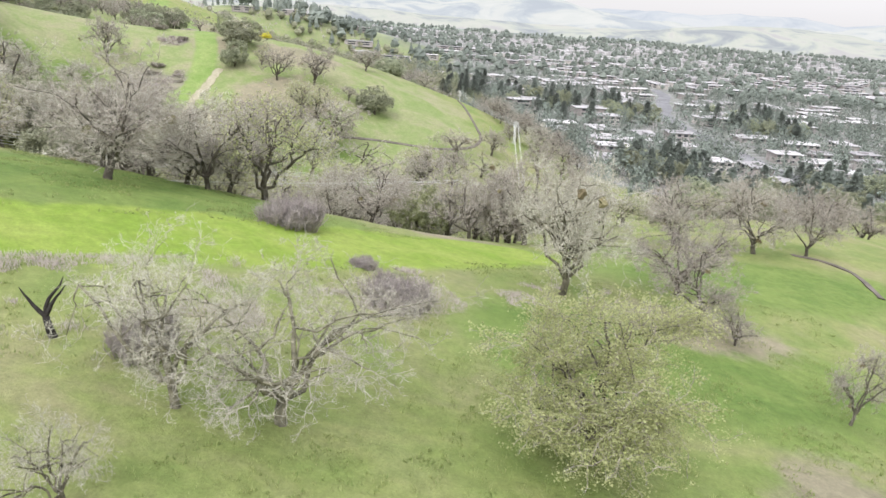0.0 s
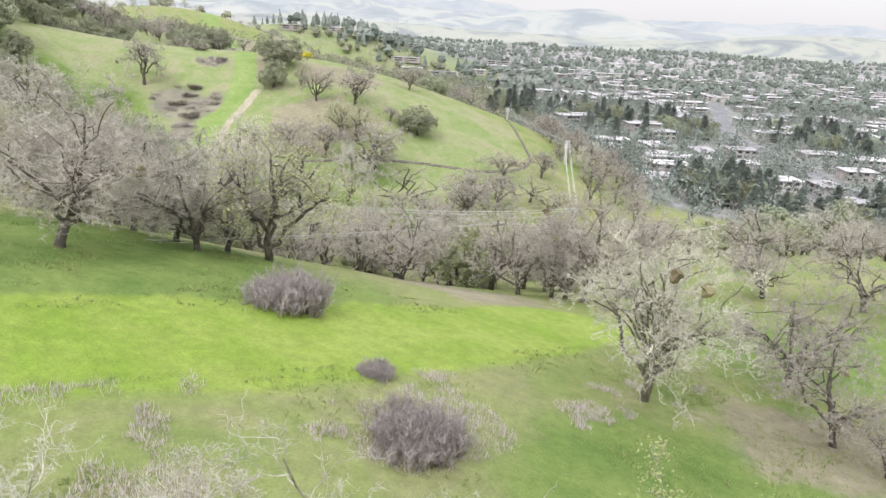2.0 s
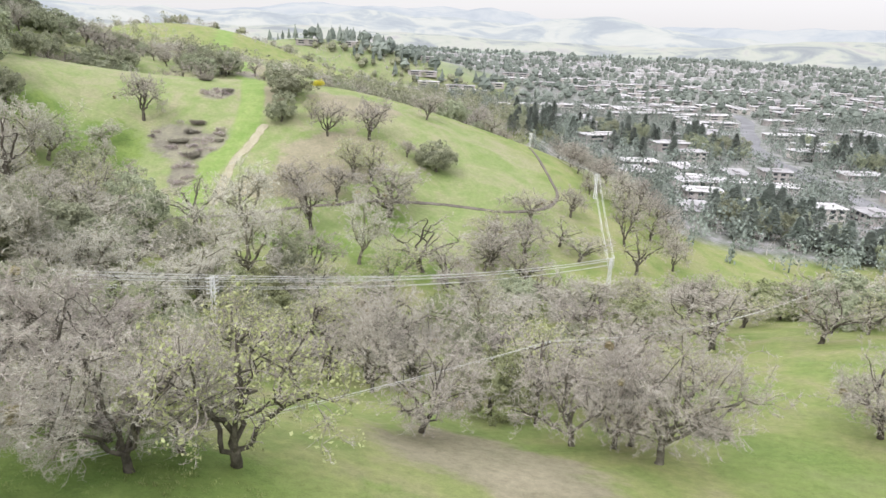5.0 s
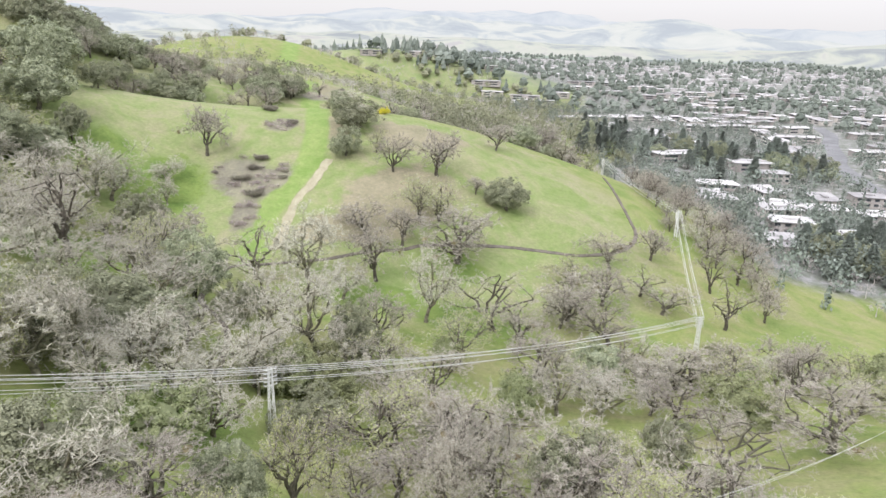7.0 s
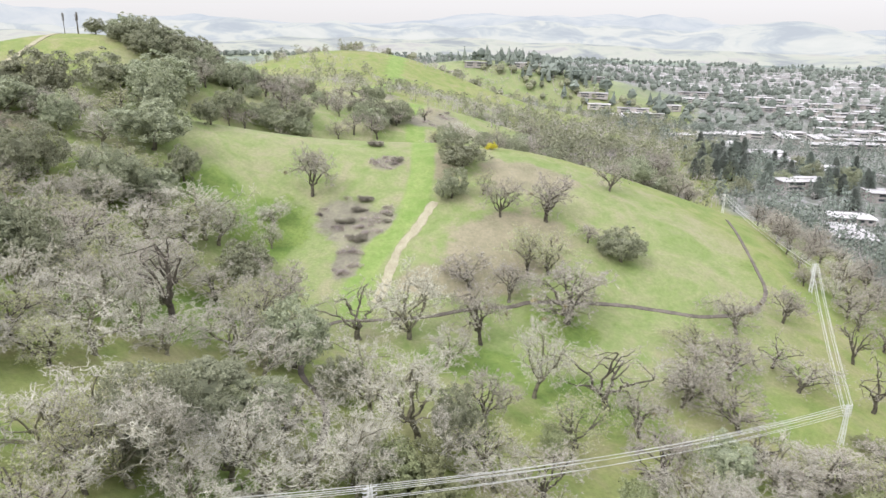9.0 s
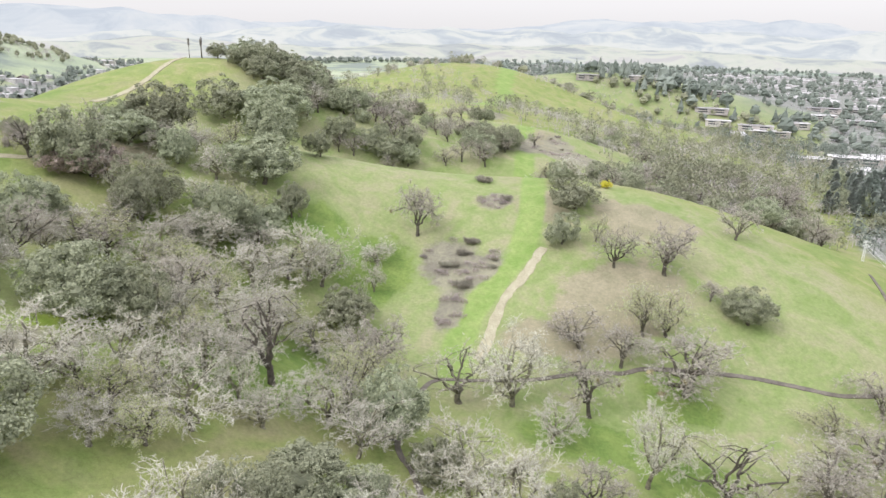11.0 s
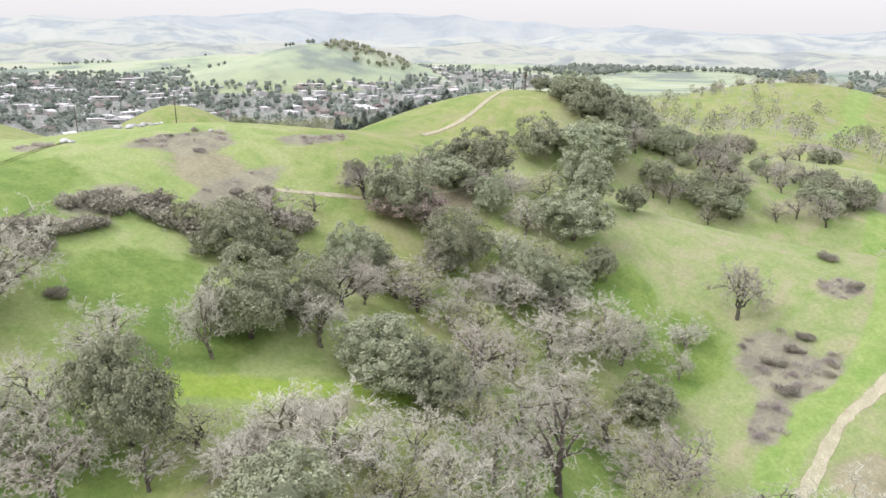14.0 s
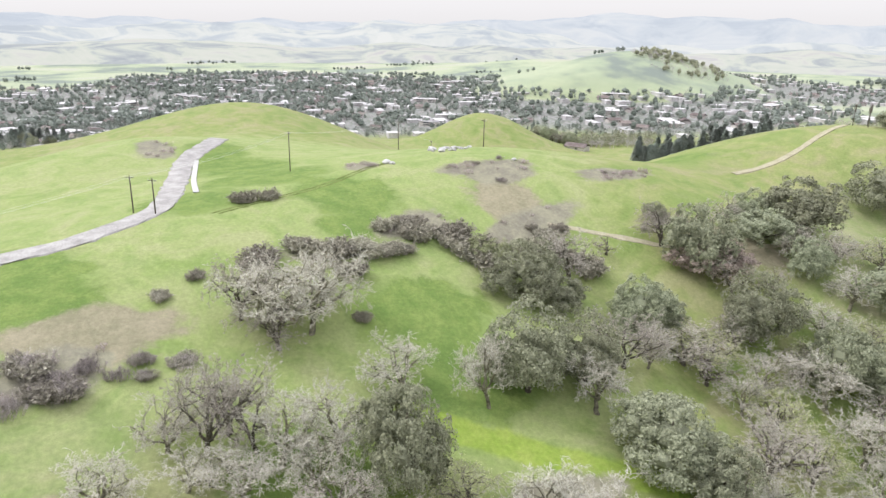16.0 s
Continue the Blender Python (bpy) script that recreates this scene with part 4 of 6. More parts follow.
SLOPE_PALE_A = [
    (-168.7, 184.2, 9.3, 9.5), (-166.2, 213.3, 8.1, 7.8), (-161.6, 227.9, 9.5, 8.1), (-142.3, 217.9, 10.8, 8.3),
    (-137.5, 187.5, 13.5, 6.4), (-129.5, 114.6, 8.3, 5.1), (-98.5, 134.4, 8.7, 4.7), (-91.7, 173.5, 14.5, 5.1),
    (-74.5, 277.4, 8.2, 3.5), (-52.6, 248.1, 13.0, 7.2), (-47.6, 251.3, 13.1, 8.2), (-36.0, 113.0, 11.6, 5.1),
    (-35.3, 94.4, 7.0, 4.5), (-33.9, 136.7, 11.2, 8.1), (-32.9, 97.5, 4.5, 3.5), (-29.2, 182.2, 11.1, 7.5),
    (-7.3, 241.4, 7.3, 7.4), (0.5, 141.2, 8.7, 4.5), (31.0, 177.1, 6.7, 4.4), (47.1, 184.1, 8.0, 6.9),
]

SLOPE_EVERGREEN_A = [
    (-238.2, 295.5, 16.5, 11.0), (-226.8, 312.7, 17.9, 14.6), (-220.1, 197.7, 5.8, 3.2), (-216.3, 226.9, 10.0, 5.7),
    (-208.7, 239.0, 16.1, 10.1), (-205.4, 222.3, 10.0, 8.7), (-200.1, 199.9, 17.5, 8.6), (-190.3, 226.8, 10.8, 5.4),
    (-189.0, 146.5, 14.9, 8.6), (-188.1, 342.5, 10.4, 8.9), (-187.4, 153.8, 8.1, 7.3), (-180.5, 257.5, 17.9, 8.2),
    (-179.7, 171.8, 13.7, 6.7), (-176.9, 201.1, 17.3, 8.4), (-171.6, 272.1, 9.2, 4.4), (-169.9, 241.1, 15.1, 10.3),
    (-161.4, 213.7, 15.4, 7.5), (-159.1, 148.3, 14.4, 6.9), (-156.7, 224.7, 9.1, 7.7), (-156.0, 237.1, 10.7, 4.9),
]

SLOPE_EVERGREEN_B = [
    (-155.5, 134.7, 17.9, 8.7), (-134.4, 153.1, 14.3, 9.0), (-134.4, 107.0, 17.9, 6.6), (-127.3, 158.1, 13.1, 5.7),
    (-108.3, 118.3, 12.7, 7.9), (-98.5, 312.1, 8.3, 4.4), (-86.7, 293.1, 10.5, 9.1), (-83.2, 272.0, 9.9, 5.2),
    (-82.9, 174.7, 14.4, 6.0), (-79.3, 144.2, 9.0, 6.7), (-73.4, 147.9, 8.9, 5.6), (-70.9, 170.3, 8.0, 4.2),
    (-55.0, 102.3, 9.3, 6.1), (-48.0, 170.5, 12.4, 4.1), (-39.9, 108.4, 8.0, 3.4), (-29.8, 269.8, 10.1, 6.1),
    (8.4, 154.0, 7.6, 4.1),
]

SLOPE_OLIVE_A = [
    (-204.8, 141.8, 6.2, 6.7), (-56.5, 122.3, 6.7, 5.2), (-52.4, 151.0, 8.3, 4.8), (-48.1, 155.8, 9.0, 4.4),
    (-44.4, 149.2, 7.0, 4.4), (-31.8, 181.5, 5.1, 4.1), (-15.6, 165.0, 9.0, 4.8), (25.5, 181.1, 8.0, 7.4),
    (29.7, 221.8, 3.8, 4.4), (58.6, 194.9, 8.2, 7.9),
]

SLOPE_SPARSE_A = [
    (-209.1, 177.2, 5.3, 5.5), (-143.9, 84.5, 12.0, 4.9), (-104.7, 167.8, 18.4, 9.5), (-81.8, 201.4, 13.5, 10.1),
    (-35.5, 123.4, 5.4, 3.0), (-24.9, 204.3, 14.5, 11.7), (4.9, 199.1, 8.4, 5.7), (11.4, 246.6, 9.4, 6.0),
    (16.4, 144.8, 11.1, 8.8), (34.4, 268.0, 13.1, 6.0), (34.7, 243.7, 14.6, 7.4),
]

SLOPE_RUSSET_A = [
    (-197.0, 202.5, 11.0, 9.0),
]

SHRUBS_SHRUB = [
    (-14.7, 61.8, 2.5, 3.1), (-3.0, 46.1, 2.1, 2.6), (-15.4, 32.2, 2.1, 1.8), (-6.0, 53.7, 0.8, 1.2),
    (-125.2, 219.4, 3.5, 3.4), (-120.3, 298.4, 3.2, 3.7), (-108.0, 257, 2.4, 2.7), (-103.3, 246, 2.5, 2.6),
    (-108.4, 262.8, 2.4, 3.6), (-197.0, 84.9, 5.9, 7.5), (-195.0, 105.9, 4.0, 3.9), (-203.3, 96.4, 4.9, 4.0),
    (-202.5, 102.9, 5.6, 4.7), (-203.2, 109.7, 4.7, 4.7), (-205.1, 117.5, 3.5, 4.1), (-191.7, 72.2, 2.9, 2.1),
]
SHRUBS_SHRUB_MORE = [
    (-184.2, 65.7, 2.5, 2.8), (-162.8, 48.8, 4.8, 4.0), (-157.7, 53.7, 4.8, 4.2), (-165.9, 64.6, 2.1, 2.0),
    (-165.4, 72.6, 2.6, 3.0), (-161.2, 66.5, 2.0, 2.1), (-177.3, 105.9, 3.4, 1.8), (-202.7, 142.3, 7.5, 5.7),
    (-217.8, 123.6, 4.7, 5.9), (-216.1, 133.9, 5.8, 6.7), (-209.7, 139.9, 6.1, 5.9), (-216.4, 161.3, 4.1, 6.2),
    (-232.6, 82.3, 5.2, 3.3), (-235.9, 88.2, 4.8, 3.1), (18.7, 108.1, 2.7, 2.4), (-218.5, 167.2, 4.1, 2.4),
]

for rows in (NEAR_SLOPE_BARE, SLOPE_BARE_A, SLOPE_BARE_B, SLOPE_BARE_C):
    for x, y, h, r in rows:
        plant(BARE_KINDS if rows is NEAR_SLOPE_BARE else HILL_BARE, x, y, h, r, "oaks on the slopes")
for x, y, h, r in NEAR_SLOPE_LICHEN:
    plant(HERO_KINDS, x, y, h, r, "oaks on the slopes")
plant([MEADOW_OAK], 11.4, 61.1, 13.0, 6.0, "oaks on the slopes")
x, y, h, r = NEAR_SLOPE_PALE[0]
plant(HERO_PALE, x, y, h, r, "oaks on the slopes")
for kinds, rows in ((PALE_KINDS, NEAR_SLOPE_PALE[1:]), (LICHEN_KINDS, SLOPE_LICHEN_A), (LICHEN_KINDS, SLOPE_LICHEN_B), (LICHEN_KINDS, SLOPE_LICHEN_C), (PALE_KINDS, SLOPE_PALE_A), (SPARSE_KINDS, SLOPE_SPARSE_A), (RUSSET_KINDS, SLOPE_RUSSET_A)):
    for x, y, h, r in rows:
        plant(kinds, x, y, h, r, "oaks on the slopes")
for rows in (NEAR_SLOPE_EVERGREEN, SLOPE_EVERGREEN_A, SLOPE_EVERGREEN_B):
    for x, y, h, r in rows:
        plant(LIVE_NEAR if math.hypot(x + 40, y - 85) < 190 else LIVE_KINDS, x, y, h, r, "live oaks on the slopes")
for x, y, h, r in SLOPE_OLIVE_A:
    plant(OLIVE_KINDS, x, y, h, r, "olive-green trees in the draw")
for x, y, h, r in ((-77.9, 130.1, 13.4, 5.9),):
    plant(LIVE_NEAR, x, y, h, r, "trees along the meadow edge")
for x, y, h, r in ((-76.3, 118.3, 12.7, 4.4),):
    plant(PALE_KINDS, x, y, h, r, "trees along the meadow edge")
for x, y, h, r in ((-36.6, 74.7, 9.8, 4.5), (-19.9, 117.6, 12.7, 5.0),):
    plant(BARE_KINDS, x, y, h, r, "trees along the meadow edge")
for x, y, h, r in ((-4.4, 107.6, 8.6, 4.0),):
    plant(OLIVE_KINDS, x, y, h, r, "trees along the meadow edge")
for x, y, h, r in ((-178, 90, 11, 8), (-184, 99, 10, 7), (-169, 89, 10, 7)):
    plant(HILL_BARE, x, y, h, r, "oaks on the slopes")
BRUSH_BELT = [
    (-204.3, 94.5, 3.3, 3.5), (-202.4, 98.5, 4.3, 3.5), (-201.6, 102.2, 4.9, 3.5), (-201.3, 106.1, 4.7, 3.6), (-201.7, 110.2, 4.4, 3.6),
    (-203.3, 115.3, 3.9, 3.7), (-205.7, 120.1, 3.0, 3.2), (-194.6, 106.0, 4.5, 3.4), (-215.1, 118.4, 5.2, 3.6), (-214.0, 122.8, 5.9, 4.0),
    (-212.5, 127.0, 6.0, 4.0), (-211.0, 131.4, 5.3, 4.0), (-207.8, 134.6, 6.0, 4.3), (-206.0, 139.7, 6.0, 4.7), (-205.8, 145.5, 6.5, 4.8),
    (-208.1, 153.2, 6.3, 4.6), (-212.2, 160.6, 5.8, 4.4), (-207.4, 165.1, 5.8, 4.4), (-202.6, 167.8, 6.5, 4.7), (-219.5, 198.4, 6.5, 2.7),
    (-217.2, 192.1, 2.1, 1.1),
]
BRUSH_MOUNDS = [
    (-163.4, 48.7, 5.1, 4.2), (-158.2, 53.5, 5.6, 4.3), (-163.4, 57.3, 3.5, 2.7), (-161.6, 62.2, 3.3, 2.3), (-165.7, 64.9, 2.6, 2.4),
    (-165.5, 72.6, 2.9, 3.6), (-152.6, 47.6, 4.2, 2.9), (-161.7, 65.5, 2.1, 1.9),
]
for x, y, h, r in BRUSH_BELT:
    plant(SHRUB_KINDS[1:], x, y, h * 0.62, r, "bushes in the grass")
for x, y, h, r in BRUSH_MOUNDS:
    plant(SHRUB_KINDS[:1], x, y, h * 0.65, r, "bushes in the grass")
for n, (x, y, h, r) in enumerate(SHRUBS_SHRUB + SHRUBS_SHRUB_MORE):
    plant(FINE_SHRUBS if n < 4 else SHRUB_KINDS[1:] if x < -190 else SHRUB_KINDS, x, y, h if n < 4 else h * 0.6, r, "bushes in the grass")
dead = tagged(snag(), "blackened dead forked tree snag in the grass", "dead tree")
dead.matrix_basis = pose(-19.2, 31.7, float(land(-19.2, 31.7)), 0, 0, 20)

# ---- woods between the slopes: ovals (x, y, length, width, turn, trees, share bare, lichened, pale, evergreen) ----
GROVES = [(-28, 163, 72, 30, 0.25, 18, .26, .44, .16, .14), (-150, 200, 42, 34, 0.8, 13, .3, .45, .2, .05), (-116, 148, 38, 32, 0.6, 4, .3, .5, .2, 0), (-140, 92, 26, 13, 1.2, 3, .4, .5, .1, 0),
          (-197, 222, 32, 20, 0.9, 10, .5, .25, .15, .1), (-104, 188, 18, 16, 0.5, 3, .3, .4, .3, 0), (-58, 116, 40, 22, -0.7, 6, .40, .40, .17, .03), (60, 190, 40, 34, 0.6, 22, .5, .2, .2, .10), (38, 335, 60, 20, 1.75, 40, .85, .1, .05, 0),
          (-236, 352, 30, 20, 0.5, 16, .2, 0, 0, .8), (-190, 375, 60, 36, 0.9, 60, .62, .05, .05, .28), (-95, 385, 66, 22, 1.35, 46, .55, .05, .05, .35),
          (100, 150, 40, 50, 0.4, 26, .7, .1, .1, .1), (-12, 118, 34, 10, 0.1, 12, .75, .1, .15, 0)]
CLEARINGS = [(-41, 119, 24, 9, -1.12), (-20, 108, 26, 8, 0.3), (14, 205, 12, 10, 0), (-72, 158, 7, 12, 0.4), (-100, 178, 10, 6, 0.2), (-143, 122, 6, 18, 0.5), (40, 128, 20, 9, 0.4), (60, 140, 14, 10, 0.2), (-125, 172, 10, 6, 0.8), (-20, 195, 14, 5, 0.4)]
seeds = random.Random(404)
for gx, gy, gl, gw, turn, count, bare, lichened, pale, evergreen in GROVES:
    made = tries = 0
    while made < count and tries < count * 30:
        tries += 1
        a, q = seeds.uniform(0, 6.28), math.sqrt(seeds.uniform(0, 1)) * seeds.uniform(0.8, 1.1)
        u, v = math.cos(a) * q * gl, math.sin(a) * q * gw
        x, y = gx + u * math.cos(turn) - v * math.sin(turn), gy + u * math.sin(turn) + v * math.cos(turn)
        if min(math.hypot(x - px, y - py) for px, py in STANDING) < 4.9 or float(patch(x, y, CLEARINGS)) > 0.5:
            continue
        if min(float(to_line(x, y, l)) for l in (FIREBREAK, TRAIL, FIREBREAK_NORTH, WEST_TERRACE)) < 4:
            continue
        made += 1
        h = seeds.uniform(7.0, 12.0)
        r = h * seeds.uniform(0.48, 0.66)
        pickd = seeds.random()
        if pickd < bare:
            plant(GROVE_BARE, x, y, h, r, "oaks in the draw")
        elif pickd < bare + lichened:
            plant(GROVE_LICHEN, x, y, h, r, "oaks in the draw")
        elif pickd < bare + lichened + pale:
            plant(GROVE_PALE, x, y, h, r, "oaks in the draw")
        else:
            plant(LIVE_KINDS, x, y, h * 0.95, r, "live oaks on the slopes")
for gx, gy, gl, gw, count in ((-62, 470, 48, 70, 46), (-112, 560, 60, 60, 30), (-26, 400, 26, 44, 20), (-235, 455, 40, 50, 22)):
    for _ in range(count):
        a, q = seeds.uniform(0, 6.28), math.sqrt(seeds.uniform(0, 1))
        x, y, h = gx + math.cos(a) * q * gl, gy + math.sin(a) * q * gw, seeds.uniform(7, 11)
        if min(float(to_line(x, y, l)) for l in (FIREBREAK_NORTH, FIREBREAK_FAR)) > 9 and float(land(x, y)) > -62:
            plant(LIVE_KINDS if seeds.random() < 0.3 else GROVE_BARE, x, y, h, h * seeds.uniform(0.5, 0.7), "oaks on the far ridges")
tagged(plant([YELLOW_BUSH], -84.0, 320.6, 2.6, 1.9, "bushes in the grass"), "bright yellow flowering bush on the ridge", "shrub")

# brush on the scrubby patches
bushes = random.Random(12)
for gx, gy, gl, gw, turn in SCRUB:
    for _ in range(15 if gx > -115 else 8):
        a, q = bushes.uniform(0, 6.28), math.sqrt(bushes.uniform(0, 1))
        u, v = math.cos(a) * q * gl, math.sin(a) * q * gw
        h = bushes.uniform(0.7, 1.5)
        plant(SCRUB_KINDS if bushes.random() < 0.9 else SHRUB_KINDS, gx + u * math.cos(turn) - v * math.sin(turn), gy + u * math.sin(turn) + v * math.cos(turn), h, h * bushes.uniform(1.0, 1.7), "bushes in the grass")

# ---- the town in the valley ----
def box(bm, x0, x1, y0, y1, z0, z1):
    v = [bm.verts.new((x, y, z)) for x in (x0, x1) for y in (y0, y1) for z in (z0, z1)]
    for q in ((0, 1, 3, 2), (4, 6, 7, 5), (0, 4, 5, 1), (2, 3, 7, 6), (0, 2, 6, 4), (1, 5, 7, 3)):
        bm.faces.new([v[i] for i in q])


def bevel_box(x0, x1, y0, y1, z0, z1, r=0.1):
    bm = bmesh.new()
    box(bm, x0, x1, y0, y1, z0, z1)
    bmesh.ops.bevel(bm, geom=bm.edges[:], offset=r, segments=1, affect="EDGES")
    return bm


def flat_house(length, width, storeys, bays, name="house"):
    """A flat-roofed block with wide eaves, a roof curb and rows of windows."""
    house = new(name)
    h = 2.8 * storeys
    part("wall", bevel_box(-length / 2, length / 2, -width / 2, width / 2, -2.0, h, 0.05), STUCCO, house)
    roof = bevel_box(-length / 2 - 0.9, length / 2 + 0.9, -width / 2 - 0.9, width / 2 + 0.9, h, h + 0.35, 0.06)
    box(roof, -length * 0.2, length * 0.15, -1.2, 1.3, h + 0.35, h + 1.2)
    part("roof", roof, FLAT_ROOF, house)
    pane = bpy.data.meshes.new("window")
    bm = bmesh.new()
    box(bm, -0.5, 0.5, -0.06, 0.06, -0.7, 0.7)
    bm.to_mesh(pane)
    bm.free()
    pane.materials.append(PANE)
    for s in range(storeys):
        for side in (-1, 1):
            for b in range(bays):
                w = part("window", pane, PANE, house)
                w.location = (length * ((b + 0.5) / bays - 0.5), side * width / 2, 1.5 + 2.8 * s)
                w.scale = (length / bays * 0.55, 1, 1)
    return house


def gable_house(length, width):
    """A small pitched-roof house."""
    house = new("cottage")
    part("wall", bevel_box(-length / 2, length / 2, -width / 2, width / 2, -2.0, 3.2, 0.05), STUCCO, house)
    bm = bmesh.new()
    e, t = 0.6, 0.3
    prof = [(-width / 2 - e, 2.95), (0, 5.6), (width / 2 + e, 2.95), (width / 2 + e, 2.95 + t), (0, 5.6 + t), (-width / 2 - e, 2.95 + t)]
    a, b = ([bm.verts.new((x, y, z)) for y, z in prof] for x in (-length / 2 - e, length / 2 + e))
    for i in range(6):
        j = (i + 1) % 6
        bm.faces.new((a[i], a[j], b[j], b[i]))
    bm.faces.new(a[::-1])
    bm.faces.new(b)
    part("roof", bm, SHINGLE, house)
    for x in (length * 0.1,):
        for side in (-1, 1):
            bm = bmesh.new()
            box(bm, x - 0.9, x + 0.9, side * width / 2 - 0.06, side * width / 2 + 0.06, 0.9, 2.3)
            part("window", bm, PANE, house)
    return house


NEAR_HOUSES = [flat_house(22, 13, 1, 5), flat_house(28, 14, 1, 6), flat_house(18, 12, 2, 4)]
BLOCKS = [flat_house(44, 13, 2, 2, "apartment_building"), flat_house(36, 15, 2, 2, "apartment_building"), flat_house(32, 14, 2, 2, "apartment_building")]
GABLES = [gable_house(15, 10), gable_house(12, 9)]
for h in NEAR_HOUSES:
    tagged(h, "low flat-roofed pale house among town trees", "house")
for h in BLOCKS:
    tagged(h, "long pale apartment block with a flat whitish roof", "apartment building")
for h in GABLES:
    tagged(h, "small pale house with a brown pitched roof", "house")

civic = random.Random(31)
HOUSE_AT = []


def settle(kinds, x, y, turn, group, scale=1.0):
    k = civic.choice(kinds)
    m = pose(x, y, float(land(x, y)) + 0.3, 0, 0, turn) @ Matrix.Diagonal((scale, scale, 1, 1))
    if k.name in USED:
        k = copy_thing(k, m)
    USED.add(k.name)
    k.matrix_basis = m
    k["group"] = group
    HOUSE_AT.append((x, y))


def grown(x, y):
    """How thickly the trees stand in this part of town."""
    return noise.noise(Vector((x * 0.009, y * 0.006, 2.5)))


# closely set homes at the foot of the hill, then rows of blocks out across the valley
for i in range(8):
    for j in range(6):
        x, y = 56 + i * 27 + j * 5 + civic.uniform(-4, 4), 372 + j * 30 - i * 4 + civic.uniform(-4, 4)
        if float(to_line(x, y, STREET)) > 20 and float(land(x, y)) < -69 and civic.random() < 0.82:
            settle(NEAR_HOUSES, x, y, civic.choice((8, 8, 98)) + civic.uniform(-8, 8), "houses below the hill")
for i in range(18):
    for j in range(20):
        x, y = -90 + i * 50 + (j % 2) * 24 + civic.uniform(-10, 10), 560 + j * 40 + civic.uniform(-12, 12)
        if abs(x) < 0.62 * y + 60 and float(land(x, y)) < -68 and float(to_line(x, y, STREET)) > 26 and civic.random() < 0.9 and grown(x, y) < 0.16:
            settle(BLOCKS, x, y, civic.choice((14, 14, 20, 100)) + civic.uniform(-6, 6), "blocks across the valley")
settle(GABLES, -648, 372, 40, "houses in the west valley", 1.3)
for x, y, t in ((-128, 1012, 8), (-85, 1018, 8), (-140, 1034, 8)):
    settle(BLOCKS, x, y, t, "blocks across the valley", 0.9)
for x, y in ((-240, 1050), (-205, 1075), (-150, 1110), (-298, 1018)):
    settle(BLOCKS, x, y, 10, "blocks across the valley", 0.8)
for _ in range(240):
    a, q = civic.uniform(0, 6.28), math.sqrt(civic.uniform(0, 1))
    gx, gy, gl, gw, turn = civic.choice(VALLEY_TOWN)
    x, y = gx + math.cos(a) * q * gl, gy + math.sin(a) * q * gw
    if float(land(x, y)) < -45 and all(math.hypot(x - p, y - r) > 22 for p, r in HOUSE_AT):
        settle(GABLES if civic.random() < 0.8 else BLOCKS, x, y, civic.uniform(0, 180), "houses in the west valley", 1.2)


